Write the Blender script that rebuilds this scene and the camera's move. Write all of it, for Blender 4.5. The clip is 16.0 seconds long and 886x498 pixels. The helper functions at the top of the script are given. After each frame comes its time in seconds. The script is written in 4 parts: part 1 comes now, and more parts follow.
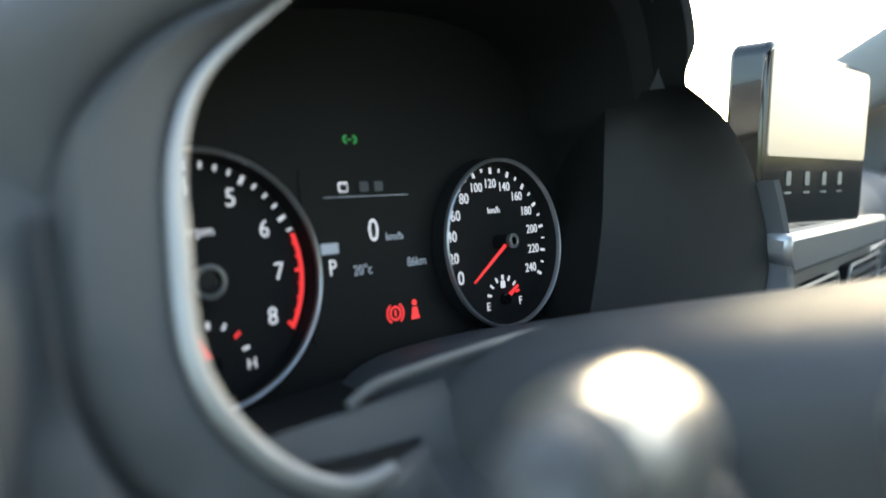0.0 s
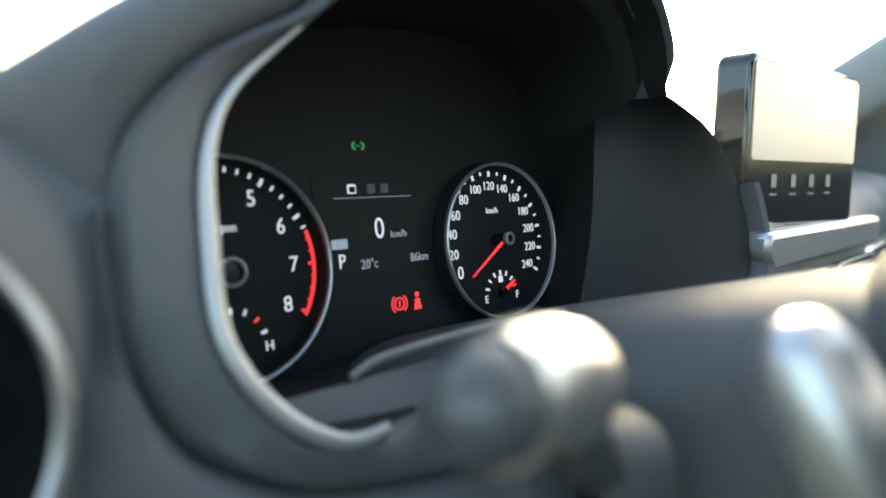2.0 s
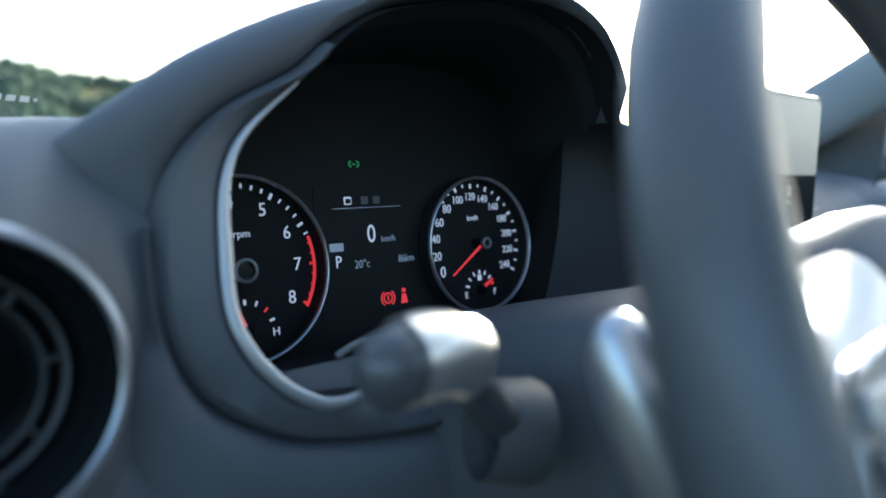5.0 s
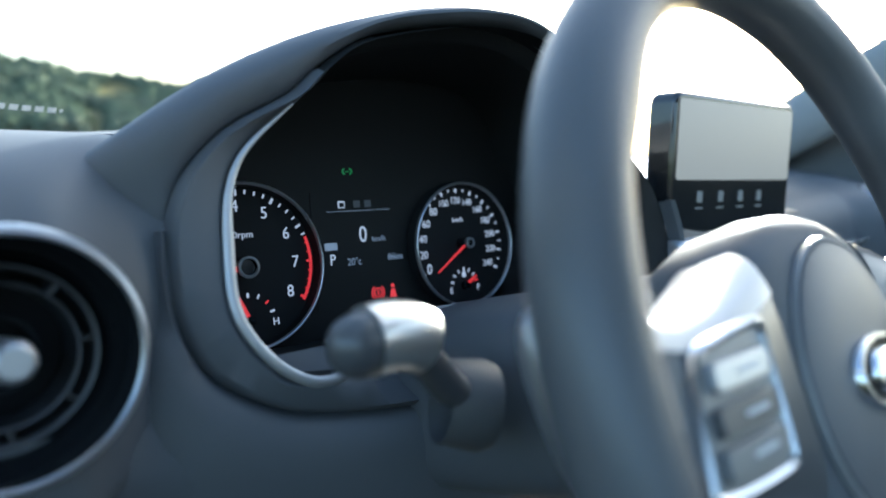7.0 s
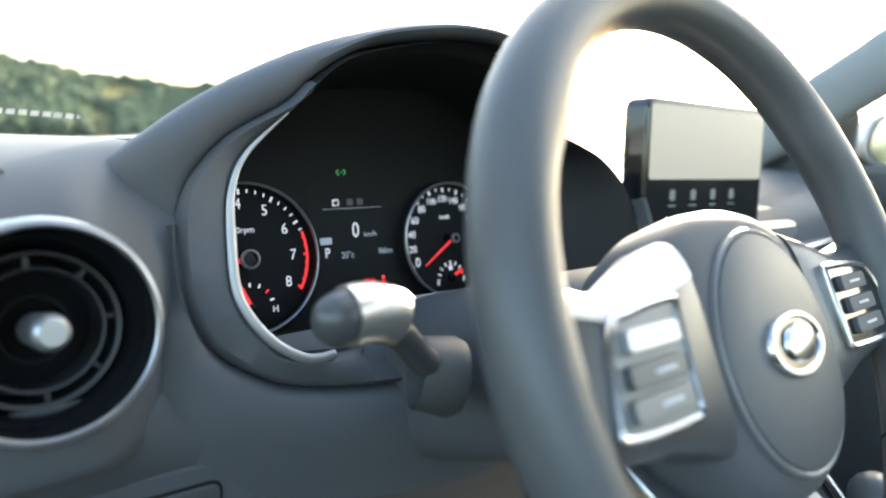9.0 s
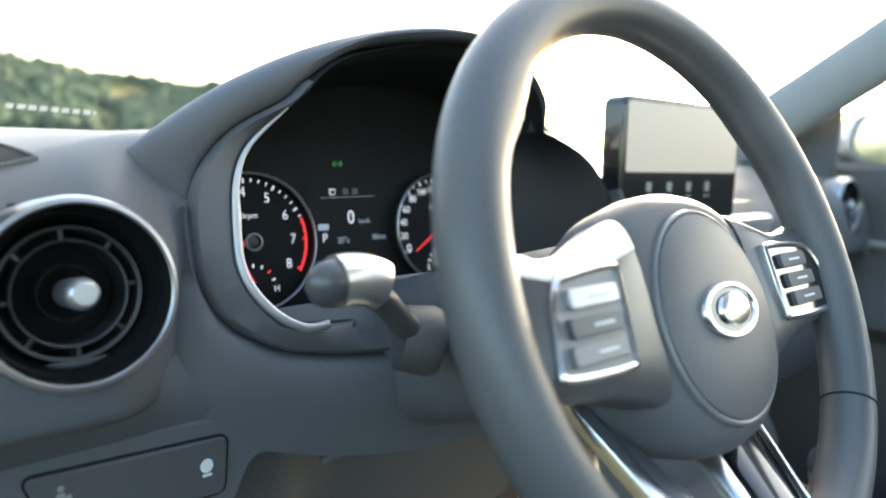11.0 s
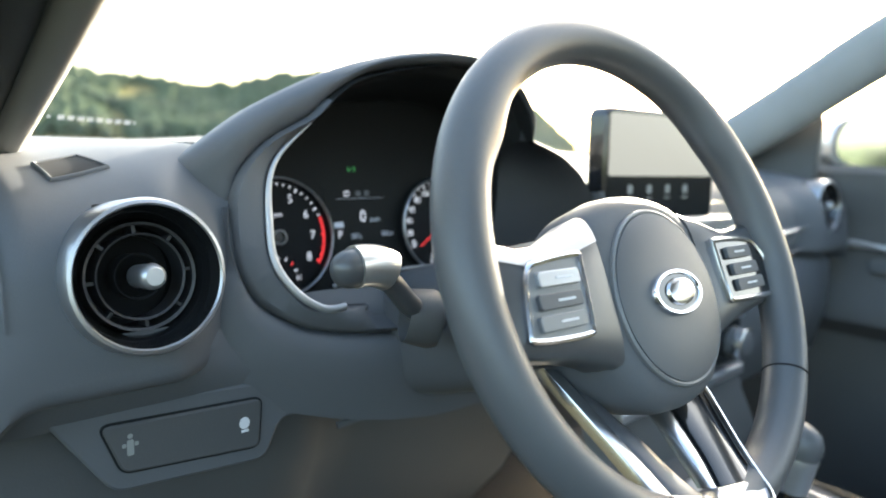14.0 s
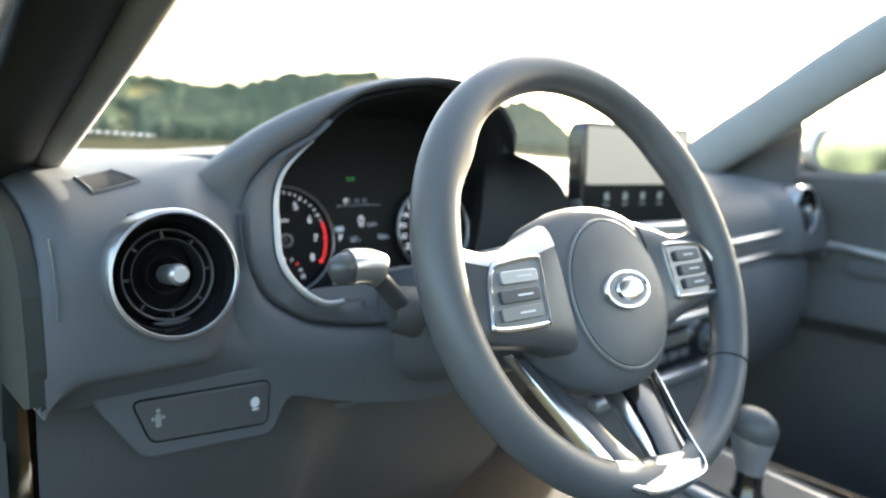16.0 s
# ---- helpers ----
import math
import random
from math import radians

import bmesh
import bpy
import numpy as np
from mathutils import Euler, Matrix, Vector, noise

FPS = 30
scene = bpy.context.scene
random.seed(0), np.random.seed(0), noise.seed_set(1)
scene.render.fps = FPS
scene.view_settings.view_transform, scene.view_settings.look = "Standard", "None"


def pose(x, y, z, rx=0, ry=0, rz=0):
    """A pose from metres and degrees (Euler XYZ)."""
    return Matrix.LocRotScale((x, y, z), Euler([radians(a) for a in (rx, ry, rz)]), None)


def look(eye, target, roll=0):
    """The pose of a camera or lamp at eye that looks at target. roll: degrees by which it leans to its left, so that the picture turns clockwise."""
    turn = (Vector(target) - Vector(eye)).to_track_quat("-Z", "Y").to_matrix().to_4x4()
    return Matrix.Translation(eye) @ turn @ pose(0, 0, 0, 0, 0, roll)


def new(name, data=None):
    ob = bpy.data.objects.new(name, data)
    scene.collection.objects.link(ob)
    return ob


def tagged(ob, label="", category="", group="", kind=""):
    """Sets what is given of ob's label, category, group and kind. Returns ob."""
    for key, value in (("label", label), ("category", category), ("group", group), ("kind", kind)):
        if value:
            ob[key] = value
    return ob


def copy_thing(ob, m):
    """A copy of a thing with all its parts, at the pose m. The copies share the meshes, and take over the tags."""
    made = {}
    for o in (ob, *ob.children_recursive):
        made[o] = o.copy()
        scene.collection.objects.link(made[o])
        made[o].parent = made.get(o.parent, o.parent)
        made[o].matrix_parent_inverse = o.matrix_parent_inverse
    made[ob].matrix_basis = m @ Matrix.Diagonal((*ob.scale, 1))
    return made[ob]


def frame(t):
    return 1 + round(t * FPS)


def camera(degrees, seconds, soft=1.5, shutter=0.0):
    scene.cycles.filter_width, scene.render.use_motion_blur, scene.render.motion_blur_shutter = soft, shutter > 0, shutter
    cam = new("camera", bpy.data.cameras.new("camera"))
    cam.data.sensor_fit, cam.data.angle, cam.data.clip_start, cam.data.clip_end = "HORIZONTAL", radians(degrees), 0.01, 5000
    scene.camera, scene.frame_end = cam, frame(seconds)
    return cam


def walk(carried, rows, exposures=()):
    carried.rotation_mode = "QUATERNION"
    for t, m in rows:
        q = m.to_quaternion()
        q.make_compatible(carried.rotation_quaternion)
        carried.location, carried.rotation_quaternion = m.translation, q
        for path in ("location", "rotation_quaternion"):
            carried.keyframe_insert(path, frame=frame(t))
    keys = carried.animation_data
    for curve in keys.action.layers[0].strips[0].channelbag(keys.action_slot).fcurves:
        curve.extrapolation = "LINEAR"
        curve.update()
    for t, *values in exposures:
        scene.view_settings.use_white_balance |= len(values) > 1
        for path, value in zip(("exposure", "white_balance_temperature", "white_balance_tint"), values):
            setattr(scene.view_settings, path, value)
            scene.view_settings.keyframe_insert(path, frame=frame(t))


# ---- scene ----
cam = camera(67.6, 16.0, soft=1.8)
cam.data.dof.use_dof, cam.data.dof.focus_distance, cam.data.dof.aperture_fstop = True, 0.48, 3.6
PATH = [
    (0.0, (-0.2540, -0.2824, 0.9818), (0.4826, 0.3787, 0.8400), 1.75),
    (0.5, (-0.2591, -0.2935, 0.9807), (0.4696, 0.3773, 0.8432), 1.65),
    (1.0, (-0.2640, -0.3012, 0.9815), (0.4609, 0.3739, 0.8436), 1.62),
    (1.5, (-0.2690, -0.3085, 0.9830), (0.4523, 0.3692, 0.8435), 1.68),
    (2.0, (-0.2743, -0.3170, 0.9832), (0.4440, 0.3652, 0.8453), 1.62),
    (2.5, (-0.2793, -0.3275, 0.9847), (0.4341, 0.3600, 0.8466), 1.57),
    (3.0, (-0.2843, -0.3405, 0.9876), (0.4225, 0.3535, 0.8480), 1.52),
    (3.5, (-0.2904, -0.3524, 0.9909), (0.4129, 0.3436, 0.8498), 1.58),
    (4.0, (-0.2961, -0.3638, 0.9953), (0.4050, 0.3344, 0.8497), 1.80),
    (6.5, (-0.3204, -0.4274, 1.0096), (0.3629, 0.2865, 0.8564), 2.2),
    (7.0, (-0.3257, -0.4402, 1.0124), (0.3550, 0.2760, 0.8582), 2.16),
    (7.5, (-0.3300, -0.4510, 1.0141), (0.3495, 0.2669, 0.8602), 2.06),
    (8.0, (-0.3347, -0.4636, 1.0166), (0.3424, 0.2559, 0.8627), 2.00),
    (8.5, (-0.3399, -0.4752, 1.0173), (0.3357, 0.2458, 0.8629), 1.98),
    (9.0, (-0.3459, -0.4875, 1.0153), (0.3284, 0.2347, 0.8610), 2.02),
    (11.5, (-0.3761, -0.5461, 1.0099), (0.2926, 0.1810, 0.8543), 2.10),
    (12.0, (-0.3842, -0.5553, 1.0094), (0.2841, 0.1721, 0.8535), 2.12),
    (12.5, (-0.3938, -0.5661, 1.0094), (0.2732, 0.1624, 0.8535), 2.16),
    (13.0, (-0.4042, -0.5776, 1.0111), (0.2617, 0.1521, 0.8558), 2.17),
    (13.5, (-0.4139, -0.5895, 1.0138), (0.2503, 0.1418, 0.8590), 2.14),
    (14.0, (-0.4234, -0.6040, 1.0189), (0.2388, 0.1290, 0.8633), 2.10),
    (14.5, (-0.4328, -0.6200, 1.0232), (0.2273, 0.1149, 0.8678), 2.10),
    (15.0, (-0.4415, -0.6377, 1.0270), (0.2163, 0.0993, 0.8719), 2.10),
    (15.5, (-0.4509, -0.6570, 1.0306), (0.2050, 0.0817, 0.8755), 2.13),
    (16.0, (-0.4602, -0.6760, 1.0343), (0.1939, 0.0643, 0.8786), 2.14),
]
EXPOSURES = [(0.0, 3.1, 6950, 4), (2.0, 3.12, 6900, 4), (3.2, 2.35, 5450, 3), (7.2, 2.5, 5500, 3), (8.4, 3.2, 6700, 5), (16.0, 3.25, 6750, 6)]
walk(cam, [(t, look(e, g, r)) for t, e, g, r in PATH], EXPOSURES)

# ---- light: low sun ahead to the right, bright hazy sky ----
SUN_AZ, SUN_EL = 67.0, 16.0  # degrees clockwise from straight ahead, and up
world = bpy.data.worlds.new("sky")
scene.world = world
world.use_nodes = True
wn = world.node_tree.nodes
sky = wn.new("ShaderNodeTexSky")
sky.sky_type = "NISHITA"
sky.sun_disc = False
sky.sun_elevation = radians(SUN_EL)
sky.sun_rotation = radians(SUN_AZ)
sky.air_density, sky.dust_density = 1.0, 4.0
wn["Background"].inputs["Strength"].default_value = 0.15
world.node_tree.links.new(sky.outputs[0], wn["Background"].inputs["Color"])
sun = new("sun", bpy.data.lights.new("sun", "SUN"))
sun.data.energy, sun.data.angle, sun.data.color = 4.5, radians(0.6), (1.0, 0.93, 0.82)
_az, _el = radians(SUN_AZ), radians(SUN_EL)
SUN_DIR = Vector((math.sin(_az) * math.cos(_el), math.cos(_az) * math.cos(_el), math.sin(_el)))
sun.matrix_world = look(SUN_DIR * 50, (0, 0, 0))


# ---- materials ----
def mat(name, base, rough=0.5, metal=0.0, grain=0.0, grain_scale=400.0, vary=0.15, vary_scale=9.0, coat=0.0, emit=None, emit_strength=0.0, spec=0.5):
    m = bpy.data.materials.new(name)
    m.use_nodes = True
    nt = m.node_tree
    b = nt.nodes["Principled BSDF"]
    b.inputs["Metallic"].default_value = metal
    b.inputs["Coat Weight"].default_value = coat
    b.inputs["Specular IOR Level"].default_value = spec
    co = nt.nodes.new("ShaderNodeTexCoord")
    n1 = nt.nodes.new("ShaderNodeTexNoise")
    n1.inputs["Scale"].default_value = vary_scale
    n1.inputs["Detail"].default_value = 6
    nt.links.new(co.outputs["Object"], n1.inputs["Vector"])
    mix = nt.nodes.new("ShaderNodeMix")
    mix.data_type = "RGBA"
    mix.inputs[6].default_value = (*[max(0, c * (1 - vary)) for c in base], 1)
    mix.inputs[7].default_value = (*[min(1, c * (1 + vary)) for c in base], 1)
    nt.links.new(n1.outputs["Fac"], mix.inputs[0])
    nt.links.new(mix.outputs[2], b.inputs["Base Color"])
    rr = nt.nodes.new("ShaderNodeMapRange")
    rr.inputs["To Min"].default_value = max(0.02, rough - 0.08)
    rr.inputs["To Max"].default_value = min(1, rough + 0.08)
    nt.links.new(n1.outputs["Fac"], rr.inputs["Value"])
    nt.links.new(rr.outputs[0], b.inputs["Roughness"])
    if grain > 0:
        v = nt.nodes.new("ShaderNodeTexVoronoi")
        v.inputs["Scale"].default_value = grain_scale
        n2 = nt.nodes.new("ShaderNodeTexNoise")
        n2.inputs["Scale"].default_value = grain_scale * 2.3
        nt.links.new(co.outputs["Object"], v.inputs["Vector"])
        nt.links.new(co.outputs["Object"], n2.inputs["Vector"])
        add = nt.nodes.new("ShaderNodeMath")
        nt.links.new(v.outputs["Distance"], add.inputs[0])
        nt.links.new(n2.outputs["Fac"], add.inputs[1])
        bu = nt.nodes.new("ShaderNodeBump")
        bu.inputs["Strength"].default_value = grain
        bu.inputs["Distance"].default_value = 0.0006
        nt.links.new(add.outputs[0], bu.inputs["Height"])
        nt.links.new(bu.outputs[0], b.inputs["Normal"])
    if emit:
        b.inputs["Emission Color"].default_value = (*emit, 1)
        b.inputs["Emission Strength"].default_value = emit_strength
    return m


PLASTIC = mat("soft_black_plastic", (0.076, 0.082, 0.090), 0.60, grain=0.12, grain_scale=700, spec=0.42)
PLASTIC_LOW = mat("hard_black_plastic", (0.055, 0.058, 0.060), 0.6, grain=0.12, grain_scale=600)
LEATHER = mat("black_leather", (0.074, 0.079, 0.086), 0.44, grain=0.12, grain_scale=900)
DARK = mat("matte_black", (0.010, 0.011, 0.012), 0.8, spec=0.2)
GLOSS = mat("gloss_black", (0.008, 0.009, 0.01), 0.12, coat=0.4)
CHROME = mat("satin_chrome", (0.62, 0.63, 0.65), 0.22, metal=1.0, vary=0.06)
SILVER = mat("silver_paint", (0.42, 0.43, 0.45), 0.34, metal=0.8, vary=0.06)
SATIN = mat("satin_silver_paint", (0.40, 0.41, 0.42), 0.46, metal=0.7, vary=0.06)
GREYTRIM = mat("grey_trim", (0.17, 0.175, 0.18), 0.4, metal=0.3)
FACE = mat("dial_face", (0.005, 0.0058, 0.006), 0.68, vary=0.2, spec=0.25)
PILLAR = mat("pillar_cloth", (0.25, 0.25, 0.245), 0.9, grain=0.3, grain_scale=900)
HOOD = mat("hood_black", (0.011, 0.013, 0.0135), 0.75, vary=0.2, spec=0.3)
WING = mat("satin_black_wing", (0.008, 0.009, 0.010), 0.6, vary=0.2, spec=0.35)
RUBBER = mat("seal_rubber", (0.012, 0.016, 0.014), 0.7)
WHITE_INK = mat("lit_white", (0.35, 0.36, 0.38), 0.6, emit=(0.8, 0.84, 1.0), emit_strength=0.085)
DIM_INK = mat("lit_grey_blue", (0.3, 0.33, 0.38), 0.6, emit=(0.55, 0.65, 0.85), emit_strength=0.028)
RED_INK = mat("lit_red", (0.45, 0.02, 0.02), 0.5, emit=(1.0, 0.05, 0.06), emit_strength=0.11)
GREEN_INK = mat("lit_green", (0.03, 0.25, 0.06), 0.5, emit=(0.1, 0.8, 0.2), emit_strength=0.02)
SCREEN = mat("screen_glass", (0.10, 0.10, 0.095), 0.16, coat=0.3, vary=0.05)
SCREEN_ON = mat("lit_screen", (0.13, 0.127, 0.115), 0.3, vary=0.05, emit=(1.0, 0.96, 0.88), emit_strength=0.045)
INK = mat("dull_white_ink", (0.55, 0.56, 0.58), 0.6)
PAPER = mat("white_print", (0.45, 0.45, 0.45), 0.7)
MUTED = mat("muted_grey_print", (0.20, 0.21, 0.205), 0.6)
_tr = PAPER.node_tree.nodes.new("ShaderNodeBsdfTranslucent")
_tr.inputs[0].default_value = (0.45, 0.45, 0.45, 1)
_mx = PAPER.node_tree.nodes.new("ShaderNodeMixShader")
PAPER.node_tree.links.new(PAPER.node_tree.nodes["Principled BSDF"].outputs[0], _mx.inputs[1])
PAPER.node_tree.links.new(_tr.outputs[0], _mx.inputs[2])
PAPER.node_tree.links.new(_mx.outputs[0], PAPER.node_tree.nodes["Material Output"].inputs[0])
BAND = mat("pale_silver_paint", (0.60, 0.59, 0.57), 0.30, metal=0.85, vary=0.05)
VANE = mat("dark_vane_plastic", (0.020, 0.021, 0.023), 0.5)
RING = mat("brushed_grey_metal", (0.40, 0.405, 0.42), 0.34, metal=0.9, vary=0.08)
SMOOTH = mat("smooth_black_plastic", (0.062, 0.065, 0.070), 0.32, vary=0.1)


# ---- mesh helpers ----
def part(name, bm, material, parent=None, label="", smooth=True, bevel=0.0, m=None, sub=0):
    me = bpy.data.meshes.new(name)
    bmesh.ops.recalc_face_normals(bm, faces=bm.faces[:])
    bm.to_mesh(me)
    bm.free()
    me.materials.append(material)
    for p in me.polygons:
        p.use_smooth = smooth
    ob = new(name, me)
    if bevel:
        mod = ob.modifiers.new("bevel", "BEVEL")
        mod.width, mod.segments, mod.limit_method, mod.angle_limit = bevel, 2, "ANGLE", radians(40)
    if sub:
        mod = ob.modifiers.new("sub", "SUBSURF")
        mod.levels = mod.render_levels = sub
    if smooth:
        me.set_sharp_from_angle(angle=radians(42))
    if parent is not None:
        ob.parent = parent
    if m is not None:
        ob.matrix_local = m
    if label:
        tagged(ob, label)
    return ob


def empty(name, m, label, category, group="", kind=""):
    e = new(name)
    e.empty_display_size = 0.02
    e.matrix_world = m
    return tagged(e, label, category, group, kind)


def loft(rings, closed=True, caps=True, loop=False):
    """A skin over rings of equally many points."""
    bm = bmesh.new()
    vs = [[bm.verts.new(p) for p in r] for r in rings]
    n = len(vs[0])
    pairs = list(zip(vs, vs[1:])) + ([(vs[-1], vs[0])] if loop else [])
    for a, b in pairs:
        for i in range(n if closed else n - 1):
            j = (i + 1) % n
            bm.faces.new((a[i], a[j], b[j], b[i]))
    if caps and closed and not loop:
        bm.faces.new(vs[0])
        bm.faces.new(vs[-1])
    return bm


def spline(pts, n, closed=False):
    """n points evenly along a smooth curve through pts."""
    P = [Vector(p) for p in pts]
    k = len(P)
    out = []
    spans = k if closed else k - 1
    fine = []
    for s in range(spans):
        p0 = P[(s - 1) % k] if closed or s > 0 else P[0]
        p1, p2 = P[s], P[(s + 1) % k]
        p3 = P[(s + 2) % k] if closed or s + 2 < k else P[-1]
        for j in range(12):
            t = j / 12
            fine.append(0.5 * ((2 * p1) + (p2 - p0) * t + (2 * p0 - 5 * p1 + 4 * p2 - p3) * t * t + (3 * p1 - p0 - 3 * p2 + p3) * t ** 3))
    fine.append(P[0] if closed else P[-1])
    d = [0.0]
    for a, b in zip(fine, fine[1:]):
        d.append(d[-1] + (b - a).length)
    for i in range(n):
        goal = d[-1] * i / (n if closed else n - 1)
        j = max(1, next((q for q in range(len(d)) if d[q] >= goal - 1e-9), len(d) - 1))
        w = (goal - d[j - 1]) / max(1e-9, d[j] - d[j - 1])
        out.append(fine[j - 1].lerp(fine[j], w))
    return out


def sweep(pts, rx, ry=None, n=10, closed=False, up=(0, 1, 0), taper=None):
    """A tube of elliptic section along pts; rx along up, ry across."""
    ry = rx if ry is None else ry
    P = [Vector(p) for p in pts]
    up = Vector(up)
    rings = []
    for i, p in enumerate(P):
        a = P[i - 1] if (i or closed) else P[i]
        b = P[(i + 1) % len(P)] if (i + 1 < len(P) or closed) else P[i]
        t = (b - a).normalized()
        s = t.cross(up).normalized()
        u = s.cross(t).normalized()
        k = taper(i / (len(P) - 1)) if taper else 1.0
        rings.append([p + (u * (rx * math.cos(q)) + s * (ry * math.sin(q))) * k for q in (2 * math.pi * j / n for j in range(n))])
    return loft(rings, True, True, closed)


def plate(outline, depth, axis=1):
    """A slab: an outline of (a, b) in the plane across axis, given depth along it (from 0 to depth)."""
    bm = bmesh.new()
    def at(p, h):
        return (p[0], h, p[1]) if axis == 1 else ((p[0], p[1], h) if axis == 2 else (h, p[0], p[1]))
    a = [bm.verts.new(at(p, 0)) for p in outline]
    b = [bm.verts.new(at(p, depth)) for p in outline]
    bm.faces.new(a)
    bm.faces.new(b[::-1])
    for i in range(len(a)):
        j = (i + 1) % len(a)
        bm.faces.new((a[i], b[i], b[j], a[j]))
    return bm


def rrect(w, h, r, cx=0.0, cy=0.0, k=5):
    out = []
    for sx, sy, a0 in ((1, 1, 0), (-1, 1, 90), (-1, -1, 180), (1, -1, 270)):
        for j in range(k + 1):
            a = radians(a0 + 90 * j / k)
            out.append((cx + sx * (w / 2 - r) + r * math.cos(a), cy + sy * (h / 2 - r) + r * math.sin(a)))
    return out


def round_corners(pts, r, k=5):
    """An outline with its corners rounded off."""
    out = []
    for i, p in enumerate(pts):
        p, a, b = Vector(p), Vector(pts[i - 1]), Vector(pts[(i + 1) % len(pts)])
        s, e = p + (a - p).normalized() * r, p + (b - p).normalized() * r
        out += [tuple(s.lerp(p, j / k).lerp(p.lerp(e, j / k), j / k)) for j in range(k + 1)]
    return out


def circle(r, n=48, cx=0.0, cy=0.0, a0=0.0, a1=360.0, ry=None):
    ry = r if ry is None else ry
    full = abs(a1 - a0) >= 360
    m = n if full else n - 1
    return [(cx + r * math.cos(radians(a0 + (a1 - a0) * i / m)), cy + ry * math.sin(radians(a0 + (a1 - a0) * i / m))) for i in range(n)]


def lathe(profile, n=40, axis="y"):
    """Turns (radius, height) pairs round an axis."""
    rings = []
    for i in range(n):
        a = 2 * math.pi * i / n
        if axis == "y":
            rings.append([(r * math.cos(a), h, r * math.sin(a)) for r, h in profile])
        else:
            rings.append([(r * math.cos(a), r * math.sin(a), h) for r, h in profile])
    return loft(rings, False, False, True)


def block(x0, x1, y0, y1, z0, z1):
    bm = bmesh.new()
    bmesh.ops.create_cube(bm, size=1.0, matrix=Matrix.Translation(((x0 + x1) / 2, (y0 + y1) / 2, (z0 + z1) / 2)) @ Matrix.Diagonal((x1 - x0, y1 - y0, z1 - z0, 1)))
    return bm


def text_bm(s, size, m, thick=0.0002, squeeze=1.0):
    cu = bpy.data.curves.new("t", "FONT")
    cu.body, cu.size, cu.align_x, cu.align_y, cu.extrude, cu.resolution_u = s, size, "CENTER", "CENTER", thick, 3
    ob = bpy.data.objects.new("t", cu)
    me = bpy.data.meshes.new_from_object(ob)
    bm = bmesh.new()
    bm.from_mesh(me)
    bmesh.ops.remove_doubles(bm, verts=bm.verts[:], dist=1e-6)
    bmesh.ops.transform(bm, matrix=m @ Matrix.Rotation(math.pi / 2, 4, "X") @ Matrix.Diagonal((squeeze, 1, 1, 1)), verts=bm.verts)
    bpy.data.objects.remove(ob)
    bpy.data.curves.remove(cu)
    return bm


def merge(*bms):
    out = bmesh.new()
    for b in bms:
        me = bpy.data.meshes.new("tmp")
        b.to_mesh(me)
        b.free()
        out.from_mesh(me)
        bpy.data.meshes.remove(me)
    return out


CF = Matrix.Translation((0, 0, 0.92)) @ Matrix.Rotation(radians(-9.5), 4, "X") @ Matrix.Rotation(radians(-4.8), 4, "Z")


def cw(u, d, v):
    """From the instrument panel's own axes to the world."""
    return CF @ Vector((u, d, v))


# ---- outside: ground, fields, wooded hills ----
def noisy_mat(name, cols, scale, rough=0.95, bump=0.3):
    m = bpy.data.materials.new(name)
    m.use_nodes = True
    nt = m.node_tree
    b = nt.nodes["Principled BSDF"]
    b.inputs["Roughness"].default_value = rough
    b.inputs["Specular IOR Level"].default_value = 0.0
    co = nt.nodes.new("ShaderNodeTexCoord")
    n = nt.nodes.new("ShaderNodeTexNoise")
    n.inputs["Scale"].default_value = scale
    n.inputs["Detail"].default_value = 8
    nt.links.new(co.outputs["Object"], n.inputs["Vector"])
    r = nt.nodes.new("ShaderNodeValToRGB")
    while len(r.color_ramp.elements) < len(cols):
        r.color_ramp.elements.new(0.5)
    for i, c in enumerate(cols):
        r.color_ramp.elements[i].position = 0.3 + 0.4 * i / (len(cols) - 1)
        r.color_ramp.elements[i].color = (*c, 1)
    nt.links.new(n.outputs["Fac"], r.inputs[0])
    nt.links.new(r.outputs[0], b.inputs["Base Color"])
    return m


GROUND = noisy_mat("dry_ground", [(0.024, 0.028, 0.017), (0.042, 0.040, 0.026), (0.026, 0.032, 0.018)], 0.05)
GRASS = noisy_mat("dry_grass", [(0.09, 0.10, 0.04), (0.17, 0.145, 0.075), (0.08, 0.11, 0.04)], 0.06)
WOODS = noisy_mat("woods", [(0.060, 0.080, 0.050), (0.075, 0.095, 0.060), (0.09, 0.10, 0.07)], 0.10)

bm = bmesh.new()
bmesh.ops.create_grid(bm, x_segments=60, y_segments=60, size=2500)
for v in bm.verts:
    r = v.co.length
    v.co.z = 0 if r < 120 else 1.2 * noise.noise(v.co * 0.004) * min(1, (r - 120) / 300)
tagged(part("ground", bm, GROUND, smooth=False), "dry brown earth and grass reaching the horizon", "ground", kind="structure")


SKYLINE = [(-70, 4.0), (-30, 6.0), (0, 6.4), (10, 6.0), (14, 5.6), (19, 5.0), (22, 4.85), (25, 5.4), (28, 6.0), (31.5, 6.6), (34, 6.4), (38, 6.3), (43, 5.7), (47.5, 4.6), (49.5, 3.9), (51.5, 2.0), (54, -0.3)]


def crest(az):
    for (a0, e0), (a1, e1) in zip(SKYLINE, SKYLINE[1:]):
        if a0 <= az <= a1:
            w = (az - a0) / (a1 - a0)
            return e0 + (e1 - e0) * w
    return -0.3


